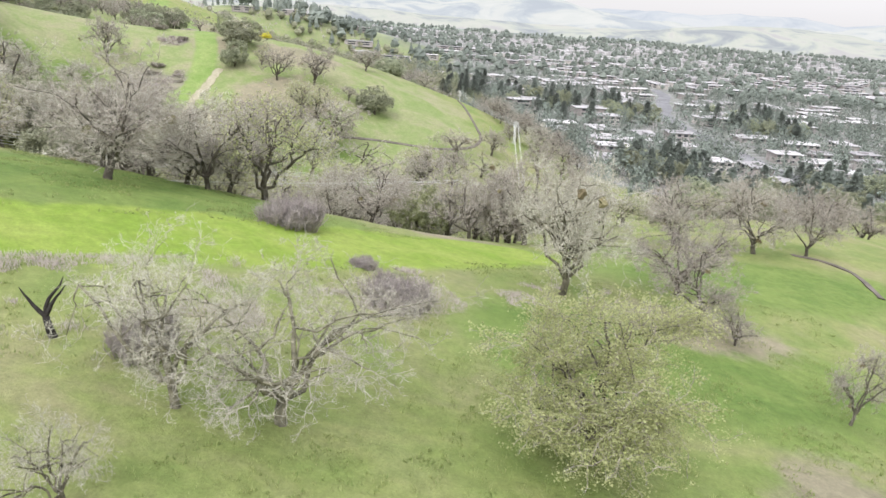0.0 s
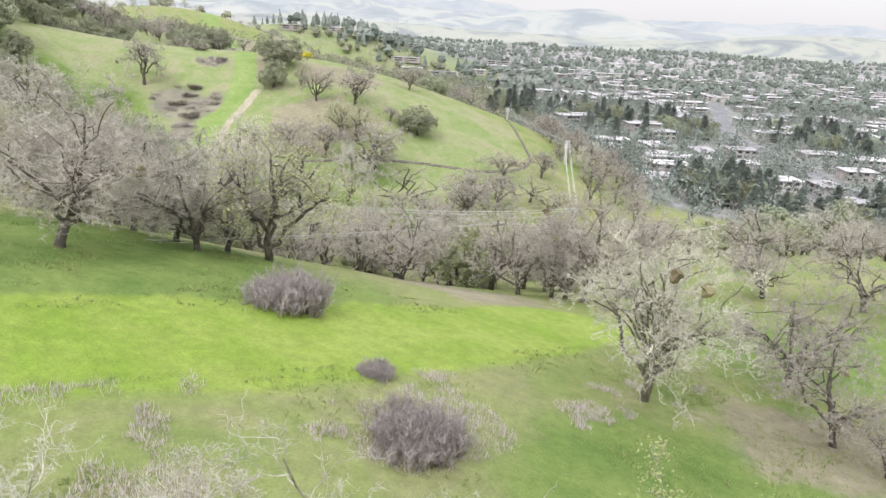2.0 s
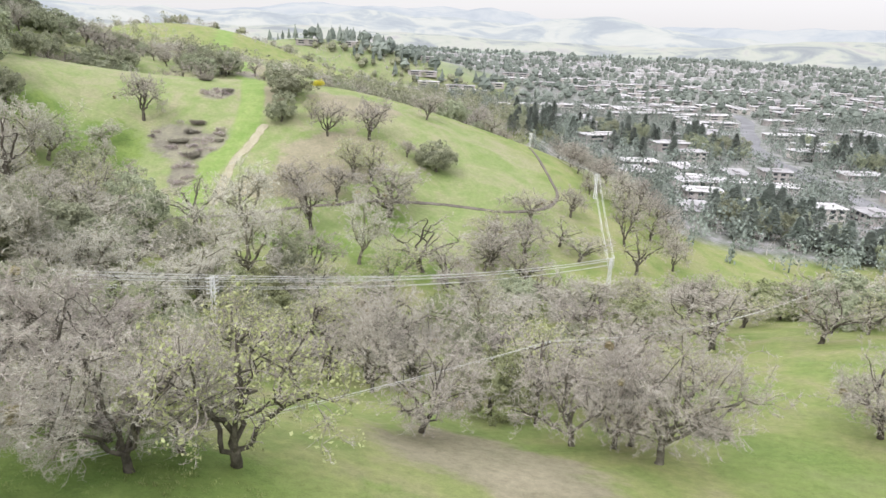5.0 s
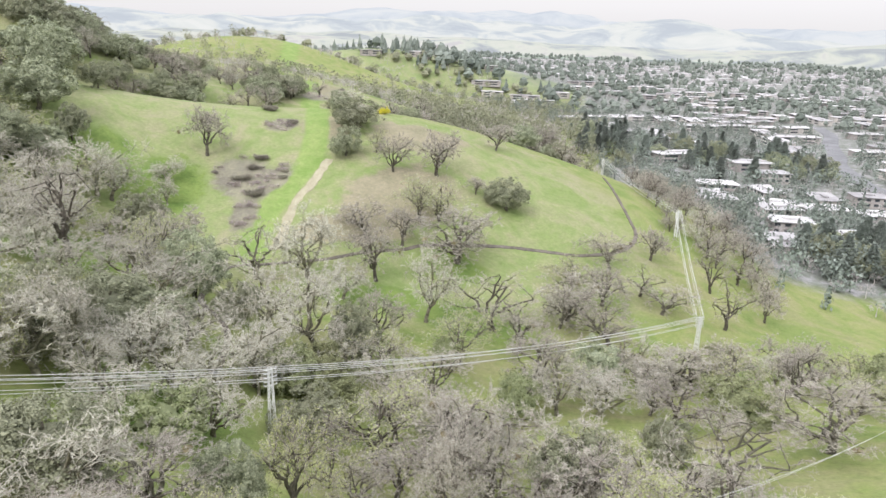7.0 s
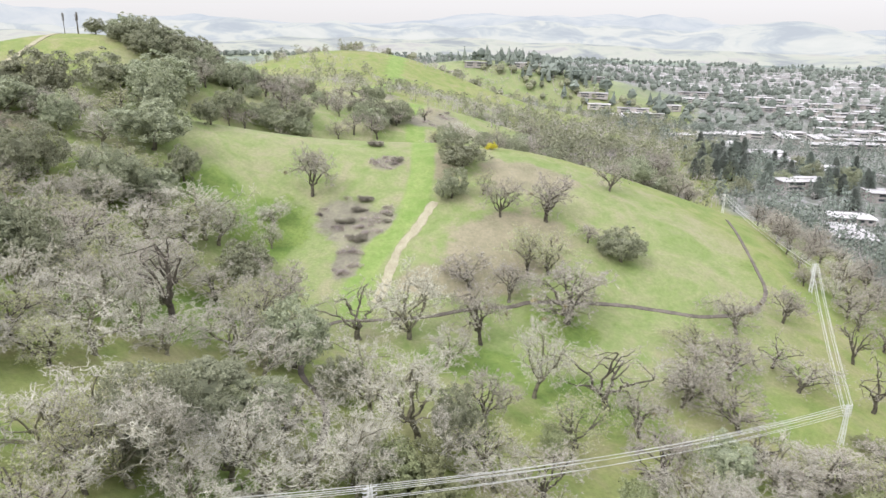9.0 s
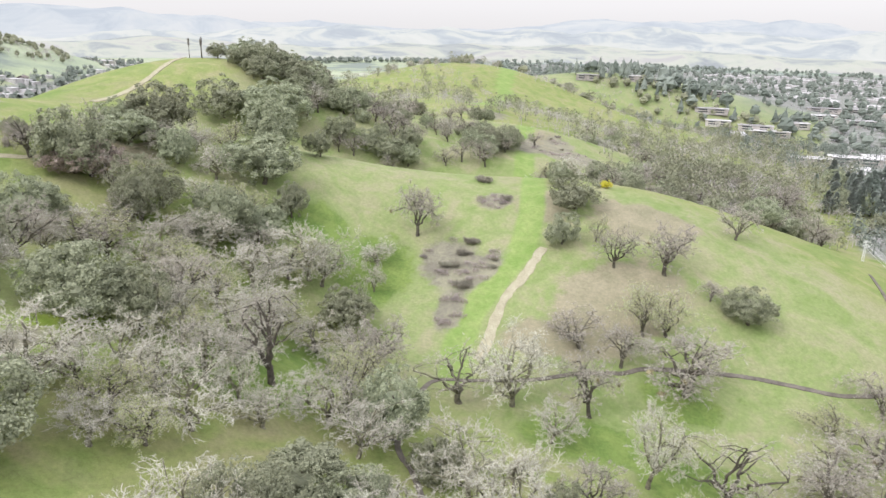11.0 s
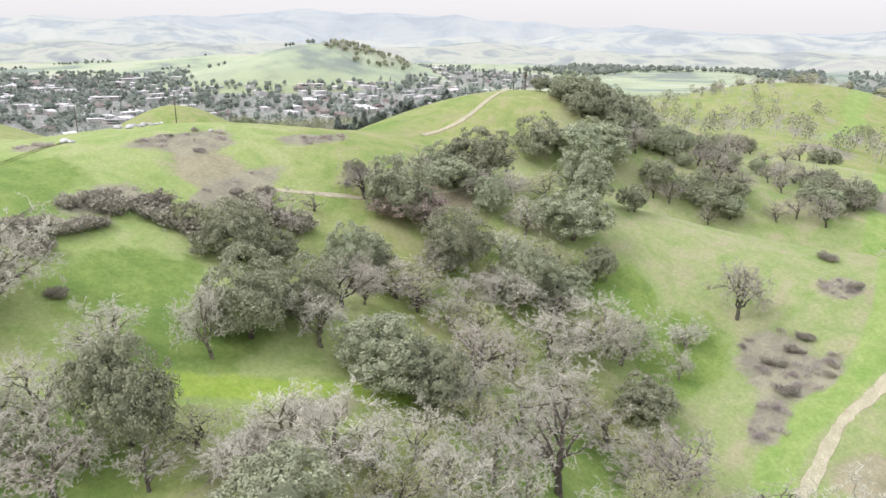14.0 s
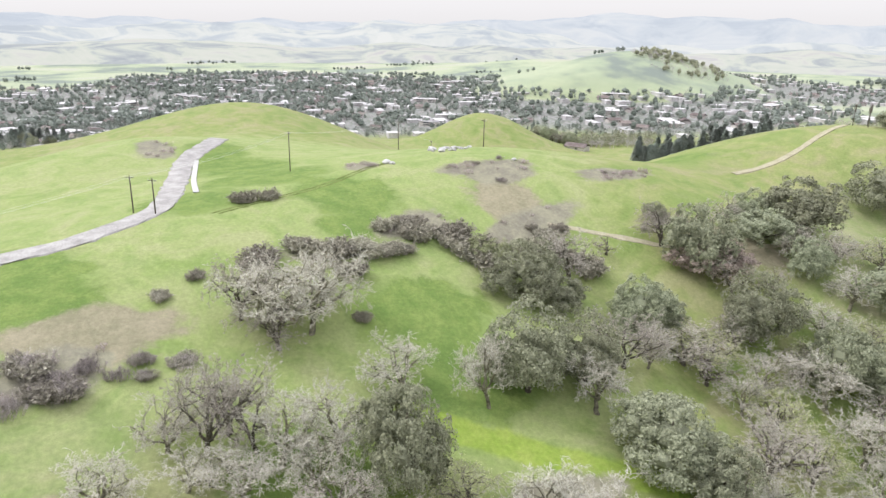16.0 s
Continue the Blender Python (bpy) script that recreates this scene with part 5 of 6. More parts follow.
# ---- trees about the town and on the far ridges, too many to count ----
def far_tree(rng, v, f, x, y, z, h, r, conifer, airy):
    """A small tree: tapered trunk and a ragged crown of leaf blades, or an airy one of bare twigs."""
    i = len(v)
    tr = h * 0.03
    v += [Vector((x - tr, y - tr, z - 0.5)), Vector((x + tr, y - tr, z - 0.5)), Vector((x, y + tr, z - 0.5)), Vector((x, y, z + h * 0.7))]
    f += [(i, i + 1, i + 3), (i + 1, i + 2, i + 3), (i + 2, i, i + 3)]
    far_off = math.hypot(x, y) > 950
    if airy:
        heart = Vector((x, y, z + h * 0.35))
        tufts_ = []
        for _ in range(8 if far_off else 16):
            d = Vector((rng.gauss(0, 1), rng.gauss(0, 1), abs(rng.gauss(0.2, 0.9)))).normalized()
            tufts_.append((heart + Vector((d.x * r, d.y * r, d.z * h * 0.6)) * rng.uniform(0.55, 0.95), d))
        for n in range(28 if far_off else 112):
            c, d = tufts_[n % len(tufts_)]
            p = c.lerp(heart, rng.uniform(0, 0.5)) + Vector((rng.gauss(0, .3), rng.gauss(0, .3), rng.gauss(0, .3)))
            way = (d + Vector((rng.gauss(0, .6), rng.gauss(0, .6), rng.gauss(0.2, .5)))).normalized() * rng.uniform(0.6, 1.4)
            w = way.cross(Vector((rng.gauss(0, 1), rng.gauss(0, 1), rng.gauss(0, 1)))).normalized() * (0.32 if far_off else 0.085)
            j = len(v)
            v += [p - w, p + w, p + way]
            f.append((j, j + 1, j + 2))
        return
    # the dense inside of the crown
    i = len(v)
    rings = ((0.12, 0.7), (0.4, 0.55), (0.97, 0.04)) if conifer else ((0.2, 0.5), (0.5, 0.82), (0.8, 0.55), (0.93, 0.1))
    for q, k in rings:
        for n in range(6):
            a = n * math.pi / 3 + q * 3
            g = r * k * rng.uniform(0.7, 1.15)
            v.append(Vector((x + math.cos(a) * g, y + math.sin(a) * g, z + h * q * rng.uniform(0.92, 1.03))))
    for k in range(0, 6 * (len(rings) - 1), 6) if far_off else ():
        f += [(i + k + n, i + k + (n + 1) % 6, i + k + 6 + (n + 1) % 6, i + k + 6 + n) for n in range(6)]
    for _ in range(8 if far_off else 90):
        q = rng.uniform(0.12, 1) if conifer else rng.uniform(0.18, 1)
        rr = r * (1.05 - q) if conifer else 1.05 * r * math.sqrt(max(0.05, 1 - ((q - 0.55) / 0.46) ** 2))
        a = rng.uniform(0, 6.28)
        d = Vector((math.cos(a), math.sin(a), 0))
        p = Vector((x, y, z + q * h)) + d * rr * rng.uniform(0.7 if far_off else 0.25, 1.08)
        n = (d + Vector((rng.gauss(0, .4), rng.gauss(0, .4), rng.uniform(0.1, 1.0)))).normalized()
        t = n.cross(Vector((rng.gauss(0, 1), rng.gauss(0, 1), rng.gauss(0, 1)))).normalized()
        b = n.cross(t)
        s = rng.uniform(0.3, 0.7) * (2.4 if far_off else 1.25)
        j = len(v)
        v += [p - t * s, p + b * s * 0.7, p + t * s * 1.1, p - b * s * 0.6]
        f.append((j, j + 1, j + 2, j + 3))


def far_wood(name, label, spots, material, seed, conifer_share, h0, h1, airy=False):
    rng = random.Random(seed)
    v, f = [], []
    for x, y in spots:
        h = rng.uniform(h0, h1)
        cone = rng.random() < conifer_share
        far_tree(rng, v, f, x, y, float(land(x, y)), h, h * (rng.uniform(0.26, 0.36) if cone else rng.uniform(0.44, 0.66)), cone, airy)
    return tagged(new(name, soup(name, v, f, material)), label, "trees", kind="stuff")


def scatter(rng, count, where, keep):
    out = []
    while len(out) < count:
        x, y = where(rng)
        if keep(x, y):
            out.append((x, y))
    return out


def clear_of_houses(x, y, d=10):
    return all(abs(x - p) > d or abs(y - r) > d for p, r in HOUSE_AT)


def valley(rng):
    y = 330 + 2250 * rng.uniform(0, 1) ** 1.05
    return rng.uniform(-0.42 * y, 0.62 * y + 80), y


rng = random.Random(91)
in_town = lambda x, y: rng.uniform(-0.7, 0.25) < grown(x, y) and (float(land(x, y)) < -66 or (y > 1150 and float(land(x, y)) < -40)) and y > 330 and float(to_line(x, y, STREET)) > 13 and clear_of_houses(x, y)
far_wood("town_trees", "dark evergreen trees between the houses of the town", scatter(rng, 5200, valley, in_town), CONIFER, 92, 0.2, 7, 15)
foot = lambda r: (r.uniform(30, 340), r.uniform(300, 640))
far_wood("garden_trees", "rounded dark trees between the homes below the hill", scatter(rng, 420, foot, lambda x, y: float(land(x, y)) < -64 and float(to_line(x, y, STREET)) > 10 and clear_of_houses(x, y, 9)), CONIFER, 103, 0.15, 6, 12)
far_wood("bare_garden_trees", "bare grey trees between the homes below the hill", scatter(rng, 260, foot, lambda x, y: float(land(x, y)) < -64 and float(to_line(x, y, STREET)) > 10 and clear_of_houses(x, y, 9)), FAR_TWIG, 104, 0.0, 5, 9, True)
far_wood("bare_town_trees", "bare brownish street trees between the houses", scatter(rng, 2600, valley, in_town), FAR_TWIG, 93, 0.0, 5, 8, True)


def west(rng):
    gx, gy, gl, gw, turn = rng.choice(VALLEY_TOWN)
    a, q = rng.uniform(0, 6.28), math.sqrt(rng.uniform(0, 1.3))
    return gx + math.cos(a) * q * gl, gy + math.sin(a) * q * gw


far_wood("valley_trees", "dark trees about the houses of the west valley", scatter(rng, 5000, west, lambda x, y: float(land(x, y)) < -42 and clear_of_houses(x, y, 8)), CONIFER, 94, 0.15, 5, 12)
far_wood("bare_valley_trees", "bare grey trees about the houses of the west valley", scatter(rng, 4200, west, lambda x, y: float(land(x, y)) < -42 and clear_of_houses(x, y, 8)), FAR_TWIG, 95, 0.0, 5, 9, True)


def distant_roofs(name, label, spots, seed):
    """The roofs and walls of homes too far off to tell apart."""
    rng = random.Random(seed)
    bm = bmesh.new()
    for x, y in spots:
        z, l, w, h = float(land(x, y)), rng.uniform(6, 16), rng.uniform(4, 7), rng.uniform(3, 6)
        if rng.random() < 0.4:
            l, w = w, l
        box(bm, x - l, x + l, y - w, y + w, z - 3, z + h)
        box(bm, x - l - 0.8, x + l + 0.8, y - w - 0.8, y + w + 0.8, z + h, z + h + 0.5)
    return tagged(new(name, mesh_of(bm, name, FLAT_ROOF)), label, "houses", kind="stuff")


distant_roofs("distant_homes", "pale roofs of far homes across the valley", scatter(rng, 620, lambda r: (r.uniform(-300, 1500), r.uniform(1330, 2250)), lambda x, y: float(land(x, y)) < -66 and abs(x) < 0.64 * y and grown(x, y) < 0.25), 98)
distant_roofs("distant_west_homes", "pale roofs of far homes in the west valley", scatter(rng, 420, west, lambda x, y: float(land(x, y)) < -45 and clear_of_houses(x, y, 16)), 99)


def pasture_tree(rng):
    return rng.uniform(-2600, -1300), rng.uniform(-500, 1600)


far_wood("pasture_oaks", "scattered dark oaks on the far pasture hills", scatter(rng, 420, pasture_tree, lambda x, y: noise.noise(Vector((x * 0.006, y * 0.006, 9))) > 0.36), CONIFER, 100, 0.0, 6, 10)


def ridge_wood(rng):
    gx, gy, gl, gw, turn = rng.choice([(-170, 1000, 120, 60, 0), (-80, 920, 60, 60, 0), (-60, 800, 50, 80, 0), (-30, 700, 50, 80, 0), (-60, 640, 60, 200, 0), (-130, 720, 60, 180, 0.1), (-30, 520, 40, 100, 0), (-330, 560, 90, 130, 0), (-230, 640, 60, 110, 0.2), (-120, 560, 60, 100, 0.1), (-400, 700, 100, 90, 0), (-160, 800, 70, 160, 0.1),
                                       (-430, 470, 80, 70, 0), (-722, 400, 40, 50, 0.5), (-700, 440, 34, 40, 0.2), (-560, 520, 60, 40, 0), (-300, 900, 130, 40, 0.4), (-1230, 860, 60, 110, 0.5), (-60, 480, 50, 60, 0), (-52, 490, 42, 100, 0.1), (-52, 490, 42, 100, 0.1), (-470, 900, 90, 120, 0), (-1290, 830, 50, 70, 0.4)])
    a, q = rng.uniform(0, 6.28), math.sqrt(rng.uniform(0, 1))
    u, v = math.cos(a) * q * gl, math.sin(a) * q * gw
    return gx + u * math.cos(turn) - v * math.sin(turn), gy + u * math.sin(turn) + v * math.cos(turn)


off_track = lambda x, y: min(float(to_line(x, y, l)) for l in (FIREBREAK_FAR, FIREBREAK_NORTH)) > 12
far_wood("ridge_live_oaks", "dark live oaks on the far ridges", scatter(rng, 850, ridge_wood, off_track), DARK_LEAF, 96, 0.0, 8, 13)
far_wood("ridge_bare_oaks", "grey leafless oaks on the far ridges", scatter(rng, 2700, ridge_wood, off_track), FAR_TWIG, 97, 0.0, 6, 10, True)


villas = lambda r: (r.gauss(-225, 60), r.gauss(1068, 26))
far_wood("ridge_conifers", "tall dark conifers about the pale houses on the ridge", scatter(rng, 90, villas, lambda x, y: clear_of_houses(x, y, 9)), CONIFER, 101, 0.75, 13, 23)
beyond = lambda r: (r.uniform(-2600, 2400), r.uniform(1500, 4300))
far_wood("distant_woods", "hazy dark woods on the far plain", scatter(rng, 500, beyond, lambda x, y: math.hypot(x + 60, y - 300) < 2200 and x < -0.45 * y and noise.noise(Vector((x * 0.003, y * 0.0016, 5))) > (0.16 if x > -300 else 0.02)), CONIFER, 102, 0.1, 12, 20)


def backdrop(name, label, near, far_off, low, high, seed, colours, grain):
    """Rolling hills in the distance, kilometres behind everything else, glowing with painted-in haze."""
    n, rings, v, f = 720, 14, [], []
    for i in range(n):
        a = 2 * math.pi * i / n
        for k in range(rings):
            q = k / (rings - 1)
            rad = near + (far_off - near) * q
            x, y = rad * math.cos(a), rad * math.sin(a)
            p = Vector((x * 0.0011, y * 0.0011, seed))
            rise = 0.5 + 0.75 * noise.noise(p) + 0.35 * noise.noise(p * 2.7) + 0.14 * noise.noise(p * 7.0)
            z = -95 + (low + 95) * min(1, q * 2.4) + (high - low) * max(0.0, min(1.15, rise)) * math.sin(math.pi * min(1, q * 1.25) * 0.5)
            v.append(Vector((-60 + x, 300 + y, z)))
    for i in range(n):
        j = (i + 1) % n
        for k in range(rings - 1):
            f.append((i * rings + k, j * rings + k, j * rings + k + 1, i * rings + k + 1))
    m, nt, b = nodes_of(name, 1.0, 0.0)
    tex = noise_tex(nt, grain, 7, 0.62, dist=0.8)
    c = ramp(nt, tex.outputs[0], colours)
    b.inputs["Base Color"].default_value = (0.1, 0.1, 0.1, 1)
    # haze is drawn as emission colour over a nearly black base
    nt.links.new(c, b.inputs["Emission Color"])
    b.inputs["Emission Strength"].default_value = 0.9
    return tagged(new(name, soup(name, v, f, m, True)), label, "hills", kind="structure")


backdrop("backdrop_hills", "green pasture hills with dark woods behind the town, painted pale with haze", 2250, 2900, -62, 8, 3.1, [(0.36, (0.215, 0.245, 0.255)), (0.45, (0.30, 0.33, 0.315)), (0.49, (0.385, 0.415, 0.345)), (0.56, (0.425, 0.44, 0.375)), (0.64, (0.36, 0.355, 0.345))], 0.0052)
backdrop("backdrop_ridges", "green ridges on the far side of the valley, painted pale with haze", 2900, 3700, -40, 72, 5.3, [(0.36, (0.275, 0.315, 0.345)), (0.46, (0.345, 0.385, 0.395)), (0.51, (0.43, 0.455, 0.425)), (0.62, (0.475, 0.49, 0.455))], 0.0042)
backdrop("backdrop_range", "range on the horizon, painted blue-grey with haze", 3800, 4650, 10, 125, 7.7, [(0.36, (0.30, 0.345, 0.385)), (0.48, (0.365, 0.405, 0.43)), (0.62, (0.43, 0.455, 0.455))], 0.0036)

# ---- power lines ----
def lathe(profile, n=8):
    """A turned shape from (radius, height) pairs."""
    bm = bmesh.new()
    rings = [[bm.verts.new((r * math.cos(2 * math.pi * k / n), r * math.sin(2 * math.pi * k / n), z)) for k in range(n)] for r, z in profile]
    for a, b in zip(rings, rings[1:]):
        for k in range(n):
            bm.faces.new((a[k], a[(k + 1) % n], b[(k + 1) % n], b[k]))
    bm.faces.new(rings[0][::-1])
    bm.faces.new(rings[-1])
    return bm


def rod(p, q, r, sides=5, verts=None, faces=None):
    tube(verts, faces, [Vector(p), Vector(q)], [r, r], sides)


INSULATOR = mesh_of(lathe([(0.04, 0), (0.13, 0.03), (0.05, 0.08), (0.12, 0.12), (0.05, 0.17), (0.10, 0.21), (0.03, 0.27)]), "insulator", PORCELAIN, smooth=True)


def steel_pole(height):
    """A slim pale lattice pole: four legs, braces, five short cross-arms with an insulator at each end."""
    pole = new("power_pole")
    leg = lambda z: 0.42 - 0.20 * z / height
    for sx in (-1, 1):
        for sy in (-1, 1):
            v, f = [], []
            rod((sx * 0.45, sy * 0.45, -0.5), (sx * leg(height), sy * leg(height), height), 0.085, 4, v, f)
            part("leg", soup("leg", v, f, GALVANISED), GALVANISED, pole)
    v, f = [], []
    steps = 9
    for i in range(steps):
        z0, z1 = height * i / steps, height * (i + 1) / steps
        a, b = leg(z0), leg(z1)
        for c, d, e, g in ((-1, -1, 1, -1), (1, -1, 1, 1), (1, 1, -1, 1), (-1, 1, -1, -1)):
            if i % 2:
                c, d, e, g = e, g, c, d
            rod((c * a, d * a, z0), (e * b, g * b, z1), 0.05, 3, v, f)
    part("bracing", soup("bracing", v, f, GALVANISED), GALVANISED, pole)
    for i in range(5):
        z = height - 0.25 - i * 0.62
        v, f = [], []
        rod((-0.95, 0, z), (0.95, 0, z), 0.09, 4, v, f)
        arm = part("crossarm", soup("crossarm", v, f, GALVANISED), GALVANISED, pole)
        for x in (-0.9, 0.9):
            part("insulator", INSULATOR, PORCELAIN, arm, "ribbed grey porcelain insulator").location = (x, 0, z)
    return tagged(pole, "slim pale steel lattice power pole with stacked insulators", "power pole", "steel poles of the power line")


def wood_pole(height):
    """A dark wooden utility pole with one cross-arm, a brace and three insulators."""
    pole = new("utility_pole")
    part("mast", lathe([(0.19, -0.5), (0.17, height * 0.5), (0.13, height)]), POLE_WOOD, pole, smooth=True)
    arm = part("crossarm", bevel_box(-1.25, 1.25, -0.06, 0.06, height - 0.75, height - 0.60, 0.02), POLE_WOOD, pole)
    v, f = [], []
    rod((-0.7, 0.08, height - 0.68), (0, 0.08, height - 1.4), 0.03, 4, v, f)
    rod((0.7, 0.08, height - 0.68), (0, 0.08, height - 1.4), 0.03, 4, v, f)
    part("brace", soup("brace", v, f, GALVANISED), GALVANISED, pole)
    for x in (-1.15, 0.55, 1.15):
        part("insulator", INSULATOR, PORCELAIN, arm, "ribbed grey porcelain insulator").location = (x, 0, height - 0.6)
    return tagged(pole, "dark wooden utility pole with a crossarm", "utility pole", "wooden poles on the hills")


def stand(ob, x, y, turn):
    ob.matrix_basis = pose(x, y, float(land(x, y)), 0, 0, turn)
    return ob


def wire(a, b, sag, r):
    v, f = [], []
    a, b = Vector(a), Vector(b)
    pts = [a.lerp(b, k / 16) - Vector((0, 0, sag * 4 * (k / 16) * (1 - k / 16))) for k in range(17)]
    tube(v, f, pts, [r] * 17, 4)
    return tagged(new("power_wire", soup("power_wire", v, f, WIRE)), "bare aluminium power wire strung between poles", "wire", "power wires")


STEEL = [(-122, 52, 10.5, 50), (-48.8, 136.2, 10.4, 45), (23.8, 222, 9.6, 20), (27, 302.5, 9.6, 5), (3, 390, 8.6, 0)]
for x, y, h, turn in STEEL:
    stand(steel_pole(h), x, y, turn)
for n, ((ax, ay, ah, at), (bx, by, bh, bt)) in enumerate(zip(STEEL, STEEL[1:])):
    za, zb = float(land(ax, ay)) + ah, float(land(bx, by)) + bh
    for level in (0, 1, 3):
        for side in (-0.9, 0.9):
            ca, sa, cb, sb = math.cos(radians(at)), math.sin(radians(at)), math.cos(radians(bt)), math.sin(radians(bt))
            wire((ax + side * ca, ay + side * sa, za - 0.05 - level * 0.62), (bx + side * cb, by + side * sb, zb - 0.05 - level * 0.62), 2.0 if n < 2 else 1.2, 0.045)
WOOD = [(-84, 5, 11.0, 50), (0.6, 107, 10.0, 46), (62.6, 177.2, 10.8, 40), (128, 262, 11, 40)]
HILL = [(-185, -10, 10, 80), (-233, 55, 10.0, 60), (-276, 96.5, 13.0, 20), (-358, 148, 13.0, 30), (-470, 190, 12.0, 30)]
for rows, sag in ((WOOD, 3.0), (HILL, 1.5)):
    for x, y, h, turn in rows:
        stand(wood_pole(h), x, y, turn)
    for (ax, ay, ah, at), (bx, by, bh, bt) in zip(rows, rows[1:]):
        for side in (-1.15, 0.55, 1.15):
            ca, sa, cb, sb = math.cos(radians(at)), math.sin(radians(at)), math.cos(radians(bt)), math.sin(radians(bt))
            wire((ax + side * ca, ay + side * sa, float(land(ax, ay)) + ah - 0.35), (bx + side * cb, by + side * sb, float(land(bx, by)) + bh - 0.35), sag, 0.014)
stand(wood_pole(11), -303, 171, 30)
stand(wood_pole(9.5), -228, 61, 60)


# ---- the knoll: antennas among its trees ----
def antenna(height):
    a = new("antenna_mast")
    part("mast", lathe([(0.16, -0.4), (0.12, height)]), POLE_WOOD, a, smooth=True)
    for k in range(3):
        w = 2 * math.pi * k / 3
        v = bevel_box(-0.22, 0.22, 0.25, 0.45, height * 0.62, height * 0.97, 0.04)
        bmesh.ops.rotate(v, verts=v.verts, cent=(0, 0, 0), matrix=Matrix.Rotation(w, 3, "Z"))
        part("panel", v, POLE_WOOD, a)
    return tagged(a, "dark antenna mast with upright panels on the knoll", "antenna", "antennas on the knoll")


for x, y, h in ((-281, 328, 9.5), (-284.5, 331, 8.6), (-287, 326, 9.0)):
    stand(antenna(h), x, y, 15)
for x, y, h, r in ((-279, 336, 7, 4.4), (-270, 344, 11, 7.5), (-263, 352, 12, 8), (-256, 340, 12, 8.5), (-247, 330, 11, 8), (-252, 356, 11, 8), (-240, 345, 12, 8), (-272, 356, 10, 7), (-243, 362, 11, 8), (-230, 352, 11, 7), (-228, 330, 9, 6.5), (-262, 332, 8, 5.5)):
    plant(LIVE_KINDS, x, y, h, r, "live oaks on the slopes")


# ---- conifers and broad trees at the edge of town ----
def pine(seed, height=14.0):
    """A conifer: straight trunk and drooping tiers of needle sprays."""
    rng = random.Random(seed)
    tree = new("pine_tree")
    part("trunk", lathe([(0.28, -0.4), (0.2, height * 0.5), (0.04, height * 0.98)], 7), BARK, tree, smooth=True)
    v, f = [], []
    for _ in range(900):
        q = rng.uniform(0.12, 1.0)
        a = rng.uniform(0, 6.28)
        rad = height * 0.24 * (1.04 - q) * rng.uniform(0.35, 1.05) + 0.15
        d = Vector((math.cos(a), math.sin(a), rng.uniform(-0.35, 0.15))).normalized()
        p = Vector((math.cos(a) * rad, math.sin(a) * rad, q * height + rng.gauss(0, 0.15)))
        t = d.cross(Vector((0, 0, 1))).normalized()
        s = rng.uniform(0.3, 0.75)
        i = len(v)
        v += [p - d * s, p + t * s * 0.45, p + d * s + Vector((0, 0, -0.15)), p - t * s * 0.45]
        f.append((i, i + 1, i + 2, i + 3))
    part("crown", soup("crown", v, f, CONIFER), CONIFER, tree)
    return tagged(tree, "tall dark green conifer at the edge of town", "pine tree")


PINES = [pine(1), pine(2, 16), pine(3, 12)]
edge = random.Random(8)
for _ in range(260):
    gx, gy, gl, gw = edge.choice(((150, 345, 60, 28), (110, 362, 30, 14), (205, 330, 50, 40), (60, 545, 80, 40), (120, 560, 50, 40), (235, 560, 40, 60), (20, 600, 60, 50), (-745, -130, 45, 50)))
    a, q = edge.uniform(0, 6.28), math.sqrt(edge.uniform(0, 1))
    x, y = gx + math.cos(a) * q * gl, gy + math.sin(a) * q * gw
    if float(to_line(x, y, STREET)) > 11 and clear_of_houses(x, y, 9) and (float(land(x, y)) < -62 or x < -400):
        if edge.random() < 0.6:
            plant(PINES, x, y, edge.uniform(11, 19), 4.4, "conifers at the edge of town")
        else:
            plant(LIVE_KINDS, x, y, edge.uniform(9, 13), edge.uniform(5, 7), "live oaks on the slopes")

for _ in range(22):
    a, q = edge.uniform(0, 6.28), math.sqrt(edge.uniform(0, 1))
    plant(LIVE_KINDS + GROVE_BARE, -700 + math.cos(a) * q * 34, 376 + math.sin(a) * q * 30, edge.uniform(8, 13), edge.uniform(5, 7), "trees behind the saddle")
for n in range(50):
    q, w = edge.uniform(-1, 1), edge.uniform(-1, 1)
    plant(PINES, -437 + 20 * q - 14 * w, 360 + 35 * q + 8 * w, edge.uniform(19, 27), 5.0, "conifers behind the saddle")


# models that stand nowhere
for k in BARE_KINDS + HILL_BARE + SPARSE_KINDS + LICHEN_KINDS + PALE_KINDS + LIVE_NEAR + LIVE_KINDS + OLIVE_KINDS + SHRUB_KINDS + SCRUB_KINDS + FINE_SHRUBS + HERO_KINDS + GROVE_BARE + GROVE_LICHEN + GROVE_PALE + PINES:
    if k.name not in USED:
        for c in list(k.children):
            bpy.data.objects.remove(c)
        bpy.data.objects.remove(k)


# ---- rubble on the saddle ----
def boulder(seed, size):
    rng = random.Random(seed)
    bm = bmesh.new()
    bmesh.ops.create_icosphere(bm, subdivisions=2, radius=size)
    for q in bm.verts:
        q.co *= 1 + 0.35 * noise.noise(q.co * (1.2 / size) + Vector((seed, 0, 0)))
        q.co.z *= 0.6
    return tagged(new("boulder", mesh_of(bm, "boulder", ROCK)), "pale broken rock on the grassy saddle", "rock", "rubble on the saddle")


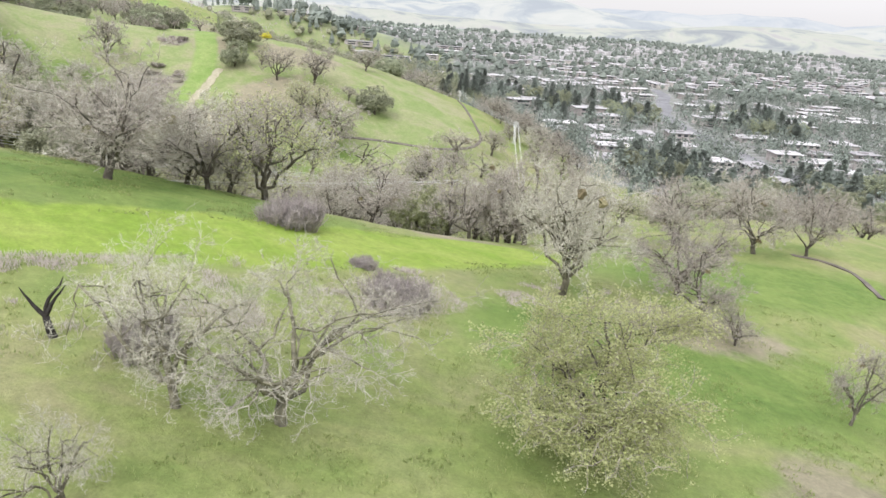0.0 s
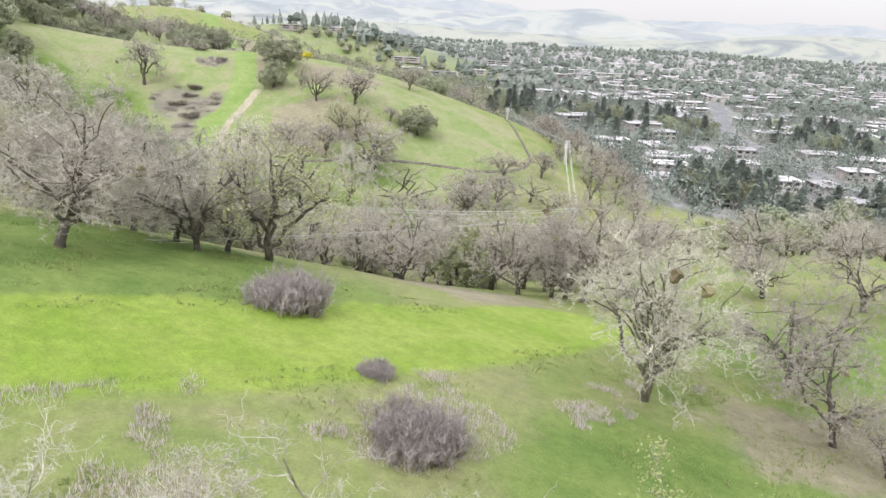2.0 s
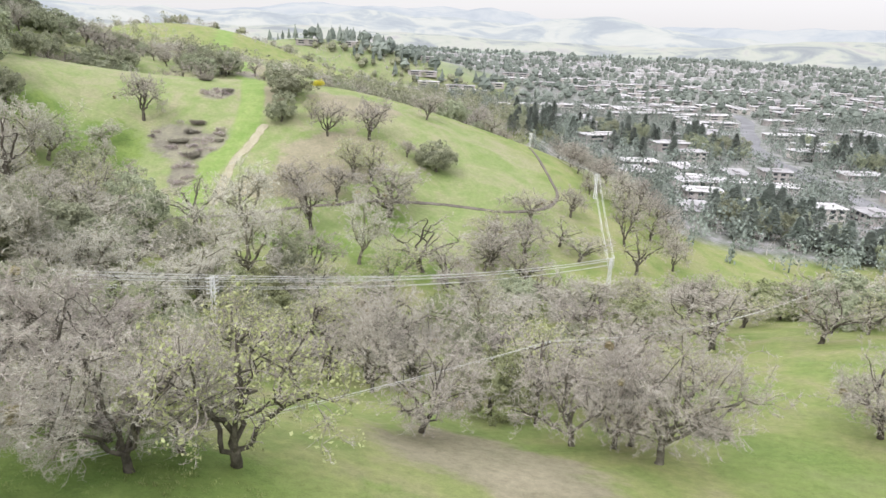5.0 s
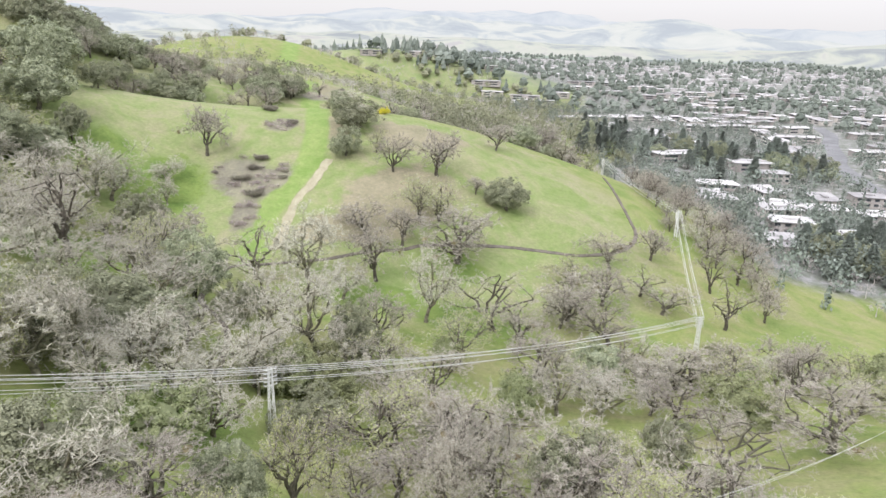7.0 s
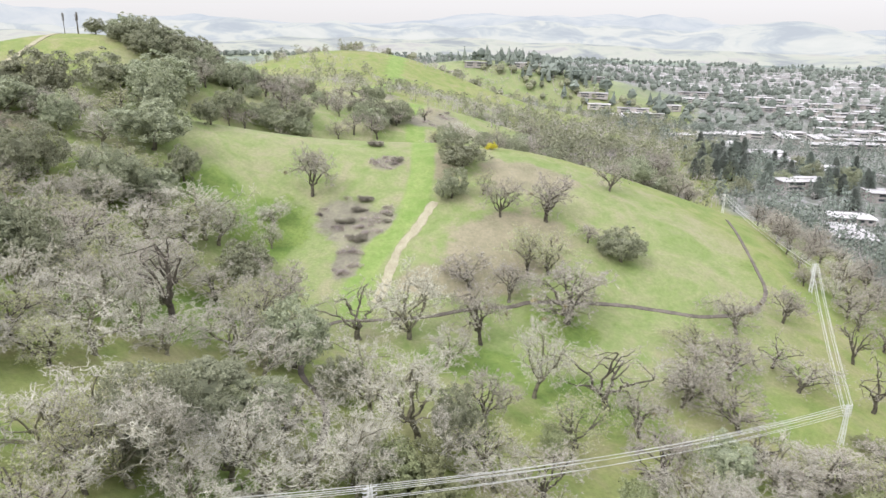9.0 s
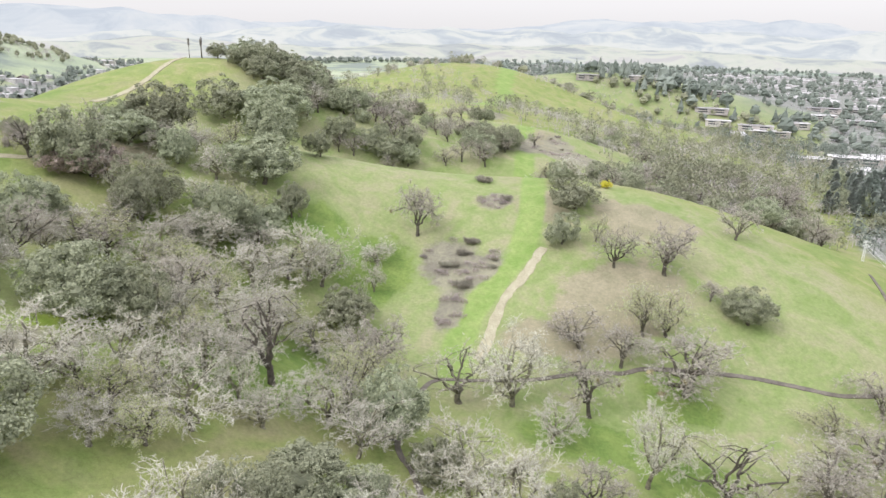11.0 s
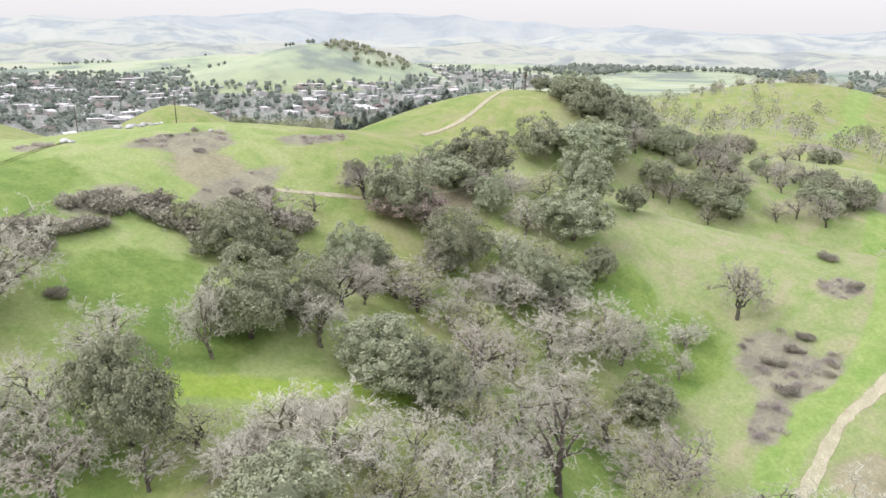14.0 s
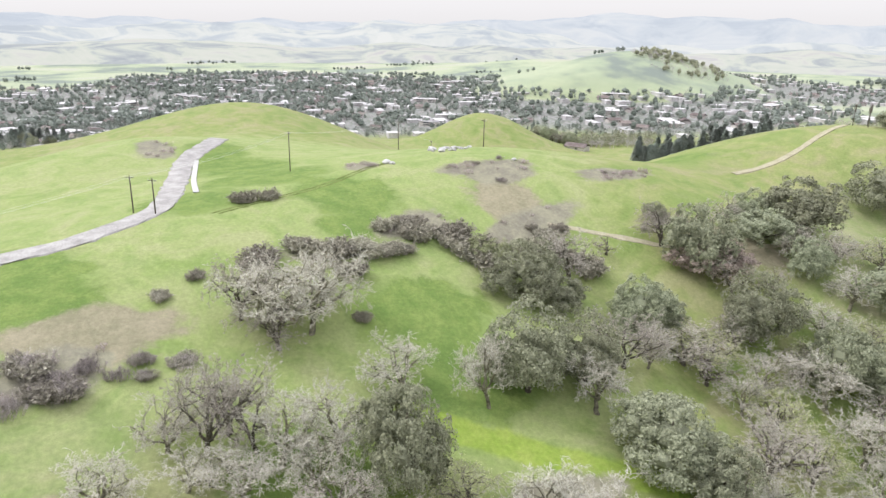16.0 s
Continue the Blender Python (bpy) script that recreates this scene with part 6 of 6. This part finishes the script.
for n in range(26):
    a, q = edge.uniform(0, 6.28), math.sqrt(edge.uniform(0, 1))
    x, y, s = -286 + math.cos(a) * q * 8, 152 + math.sin(a) * q * 9, edge.uniform(0.4, 1.3)
    boulder(n, s).matrix_basis = pose(x, y, float(land(x, y)) + s * 0.3, 0, 0, edge.uniform(0, 360))
for x, y, s in ((-268, 127, 1.5), (-266, 128.5, 1.0), (-260, 168, 0.9)):
    boulder(int(-x), s).matrix_basis = pose(x, y, float(land(x, y)) + s * 0.3)


# ---- weeds and tufts on the near slope ----
def tufts(name, label, material, count, seed, keep, tall, width):
    rng = random.Random(seed)
    v, f = [], []
    made = 0
    while made < count:
        x, y = rng.uniform(-45, 42), rng.uniform(22, 74)
        if not keep(x, y) or float(to_line(x, y, MEADOW_TRACK)) < 3:
            continue
        made += 1
        z = float(land(x, y)) - 0.05
        h = tall * rng.uniform(0.5, 1.4)
        for _ in range(6):
            a = rng.uniform(0, 6.28)
            i = len(v)
            bx, by = x + rng.gauss(0, h * 0.5), y + rng.gauss(0, h * 0.5)
            w = width * rng.uniform(0.6, 1.4)
            v += [Vector((bx - w * math.sin(a), by + w * math.cos(a), z)), Vector((bx + w * math.sin(a), by - w * math.cos(a), z)), Vector((bx + math.cos(a) * h * 0.6, by + math.sin(a) * h * 0.6, z + h))]
            f.append((i, i + 1, i + 2))
    return tagged(new(name, soup(name, v, f, material)), label, "grass", kind="stuff")


clumped = lambda x, y, k: noise.noise(Vector((x * 0.13, y * 0.13, k))) + 0.6 * noise.noise(Vector((x * 0.45, y * 0.45, k)))
tufts("grass_tufts", "loose tufts of green and straw-coloured grass", GRASS_BLADE, 8000, 66, lambda x, y: clumped(x, y, 4) > 0 and float(to_line(x, y, MEADOW_TRACK)) > 4, 0.2, 0.03)
tufts("dead_weeds", "clumps of grey-brown dead weeds in the grass", SCRUB_TWIG, 5200, 67, lambda x, y: clumped(x, y, 8) > 0.12 and y < 58 + 0.55 * x and 4.5 < float(to_line(x, y, MEADOW_TRACK)) < 15, 0.28, 0.018)
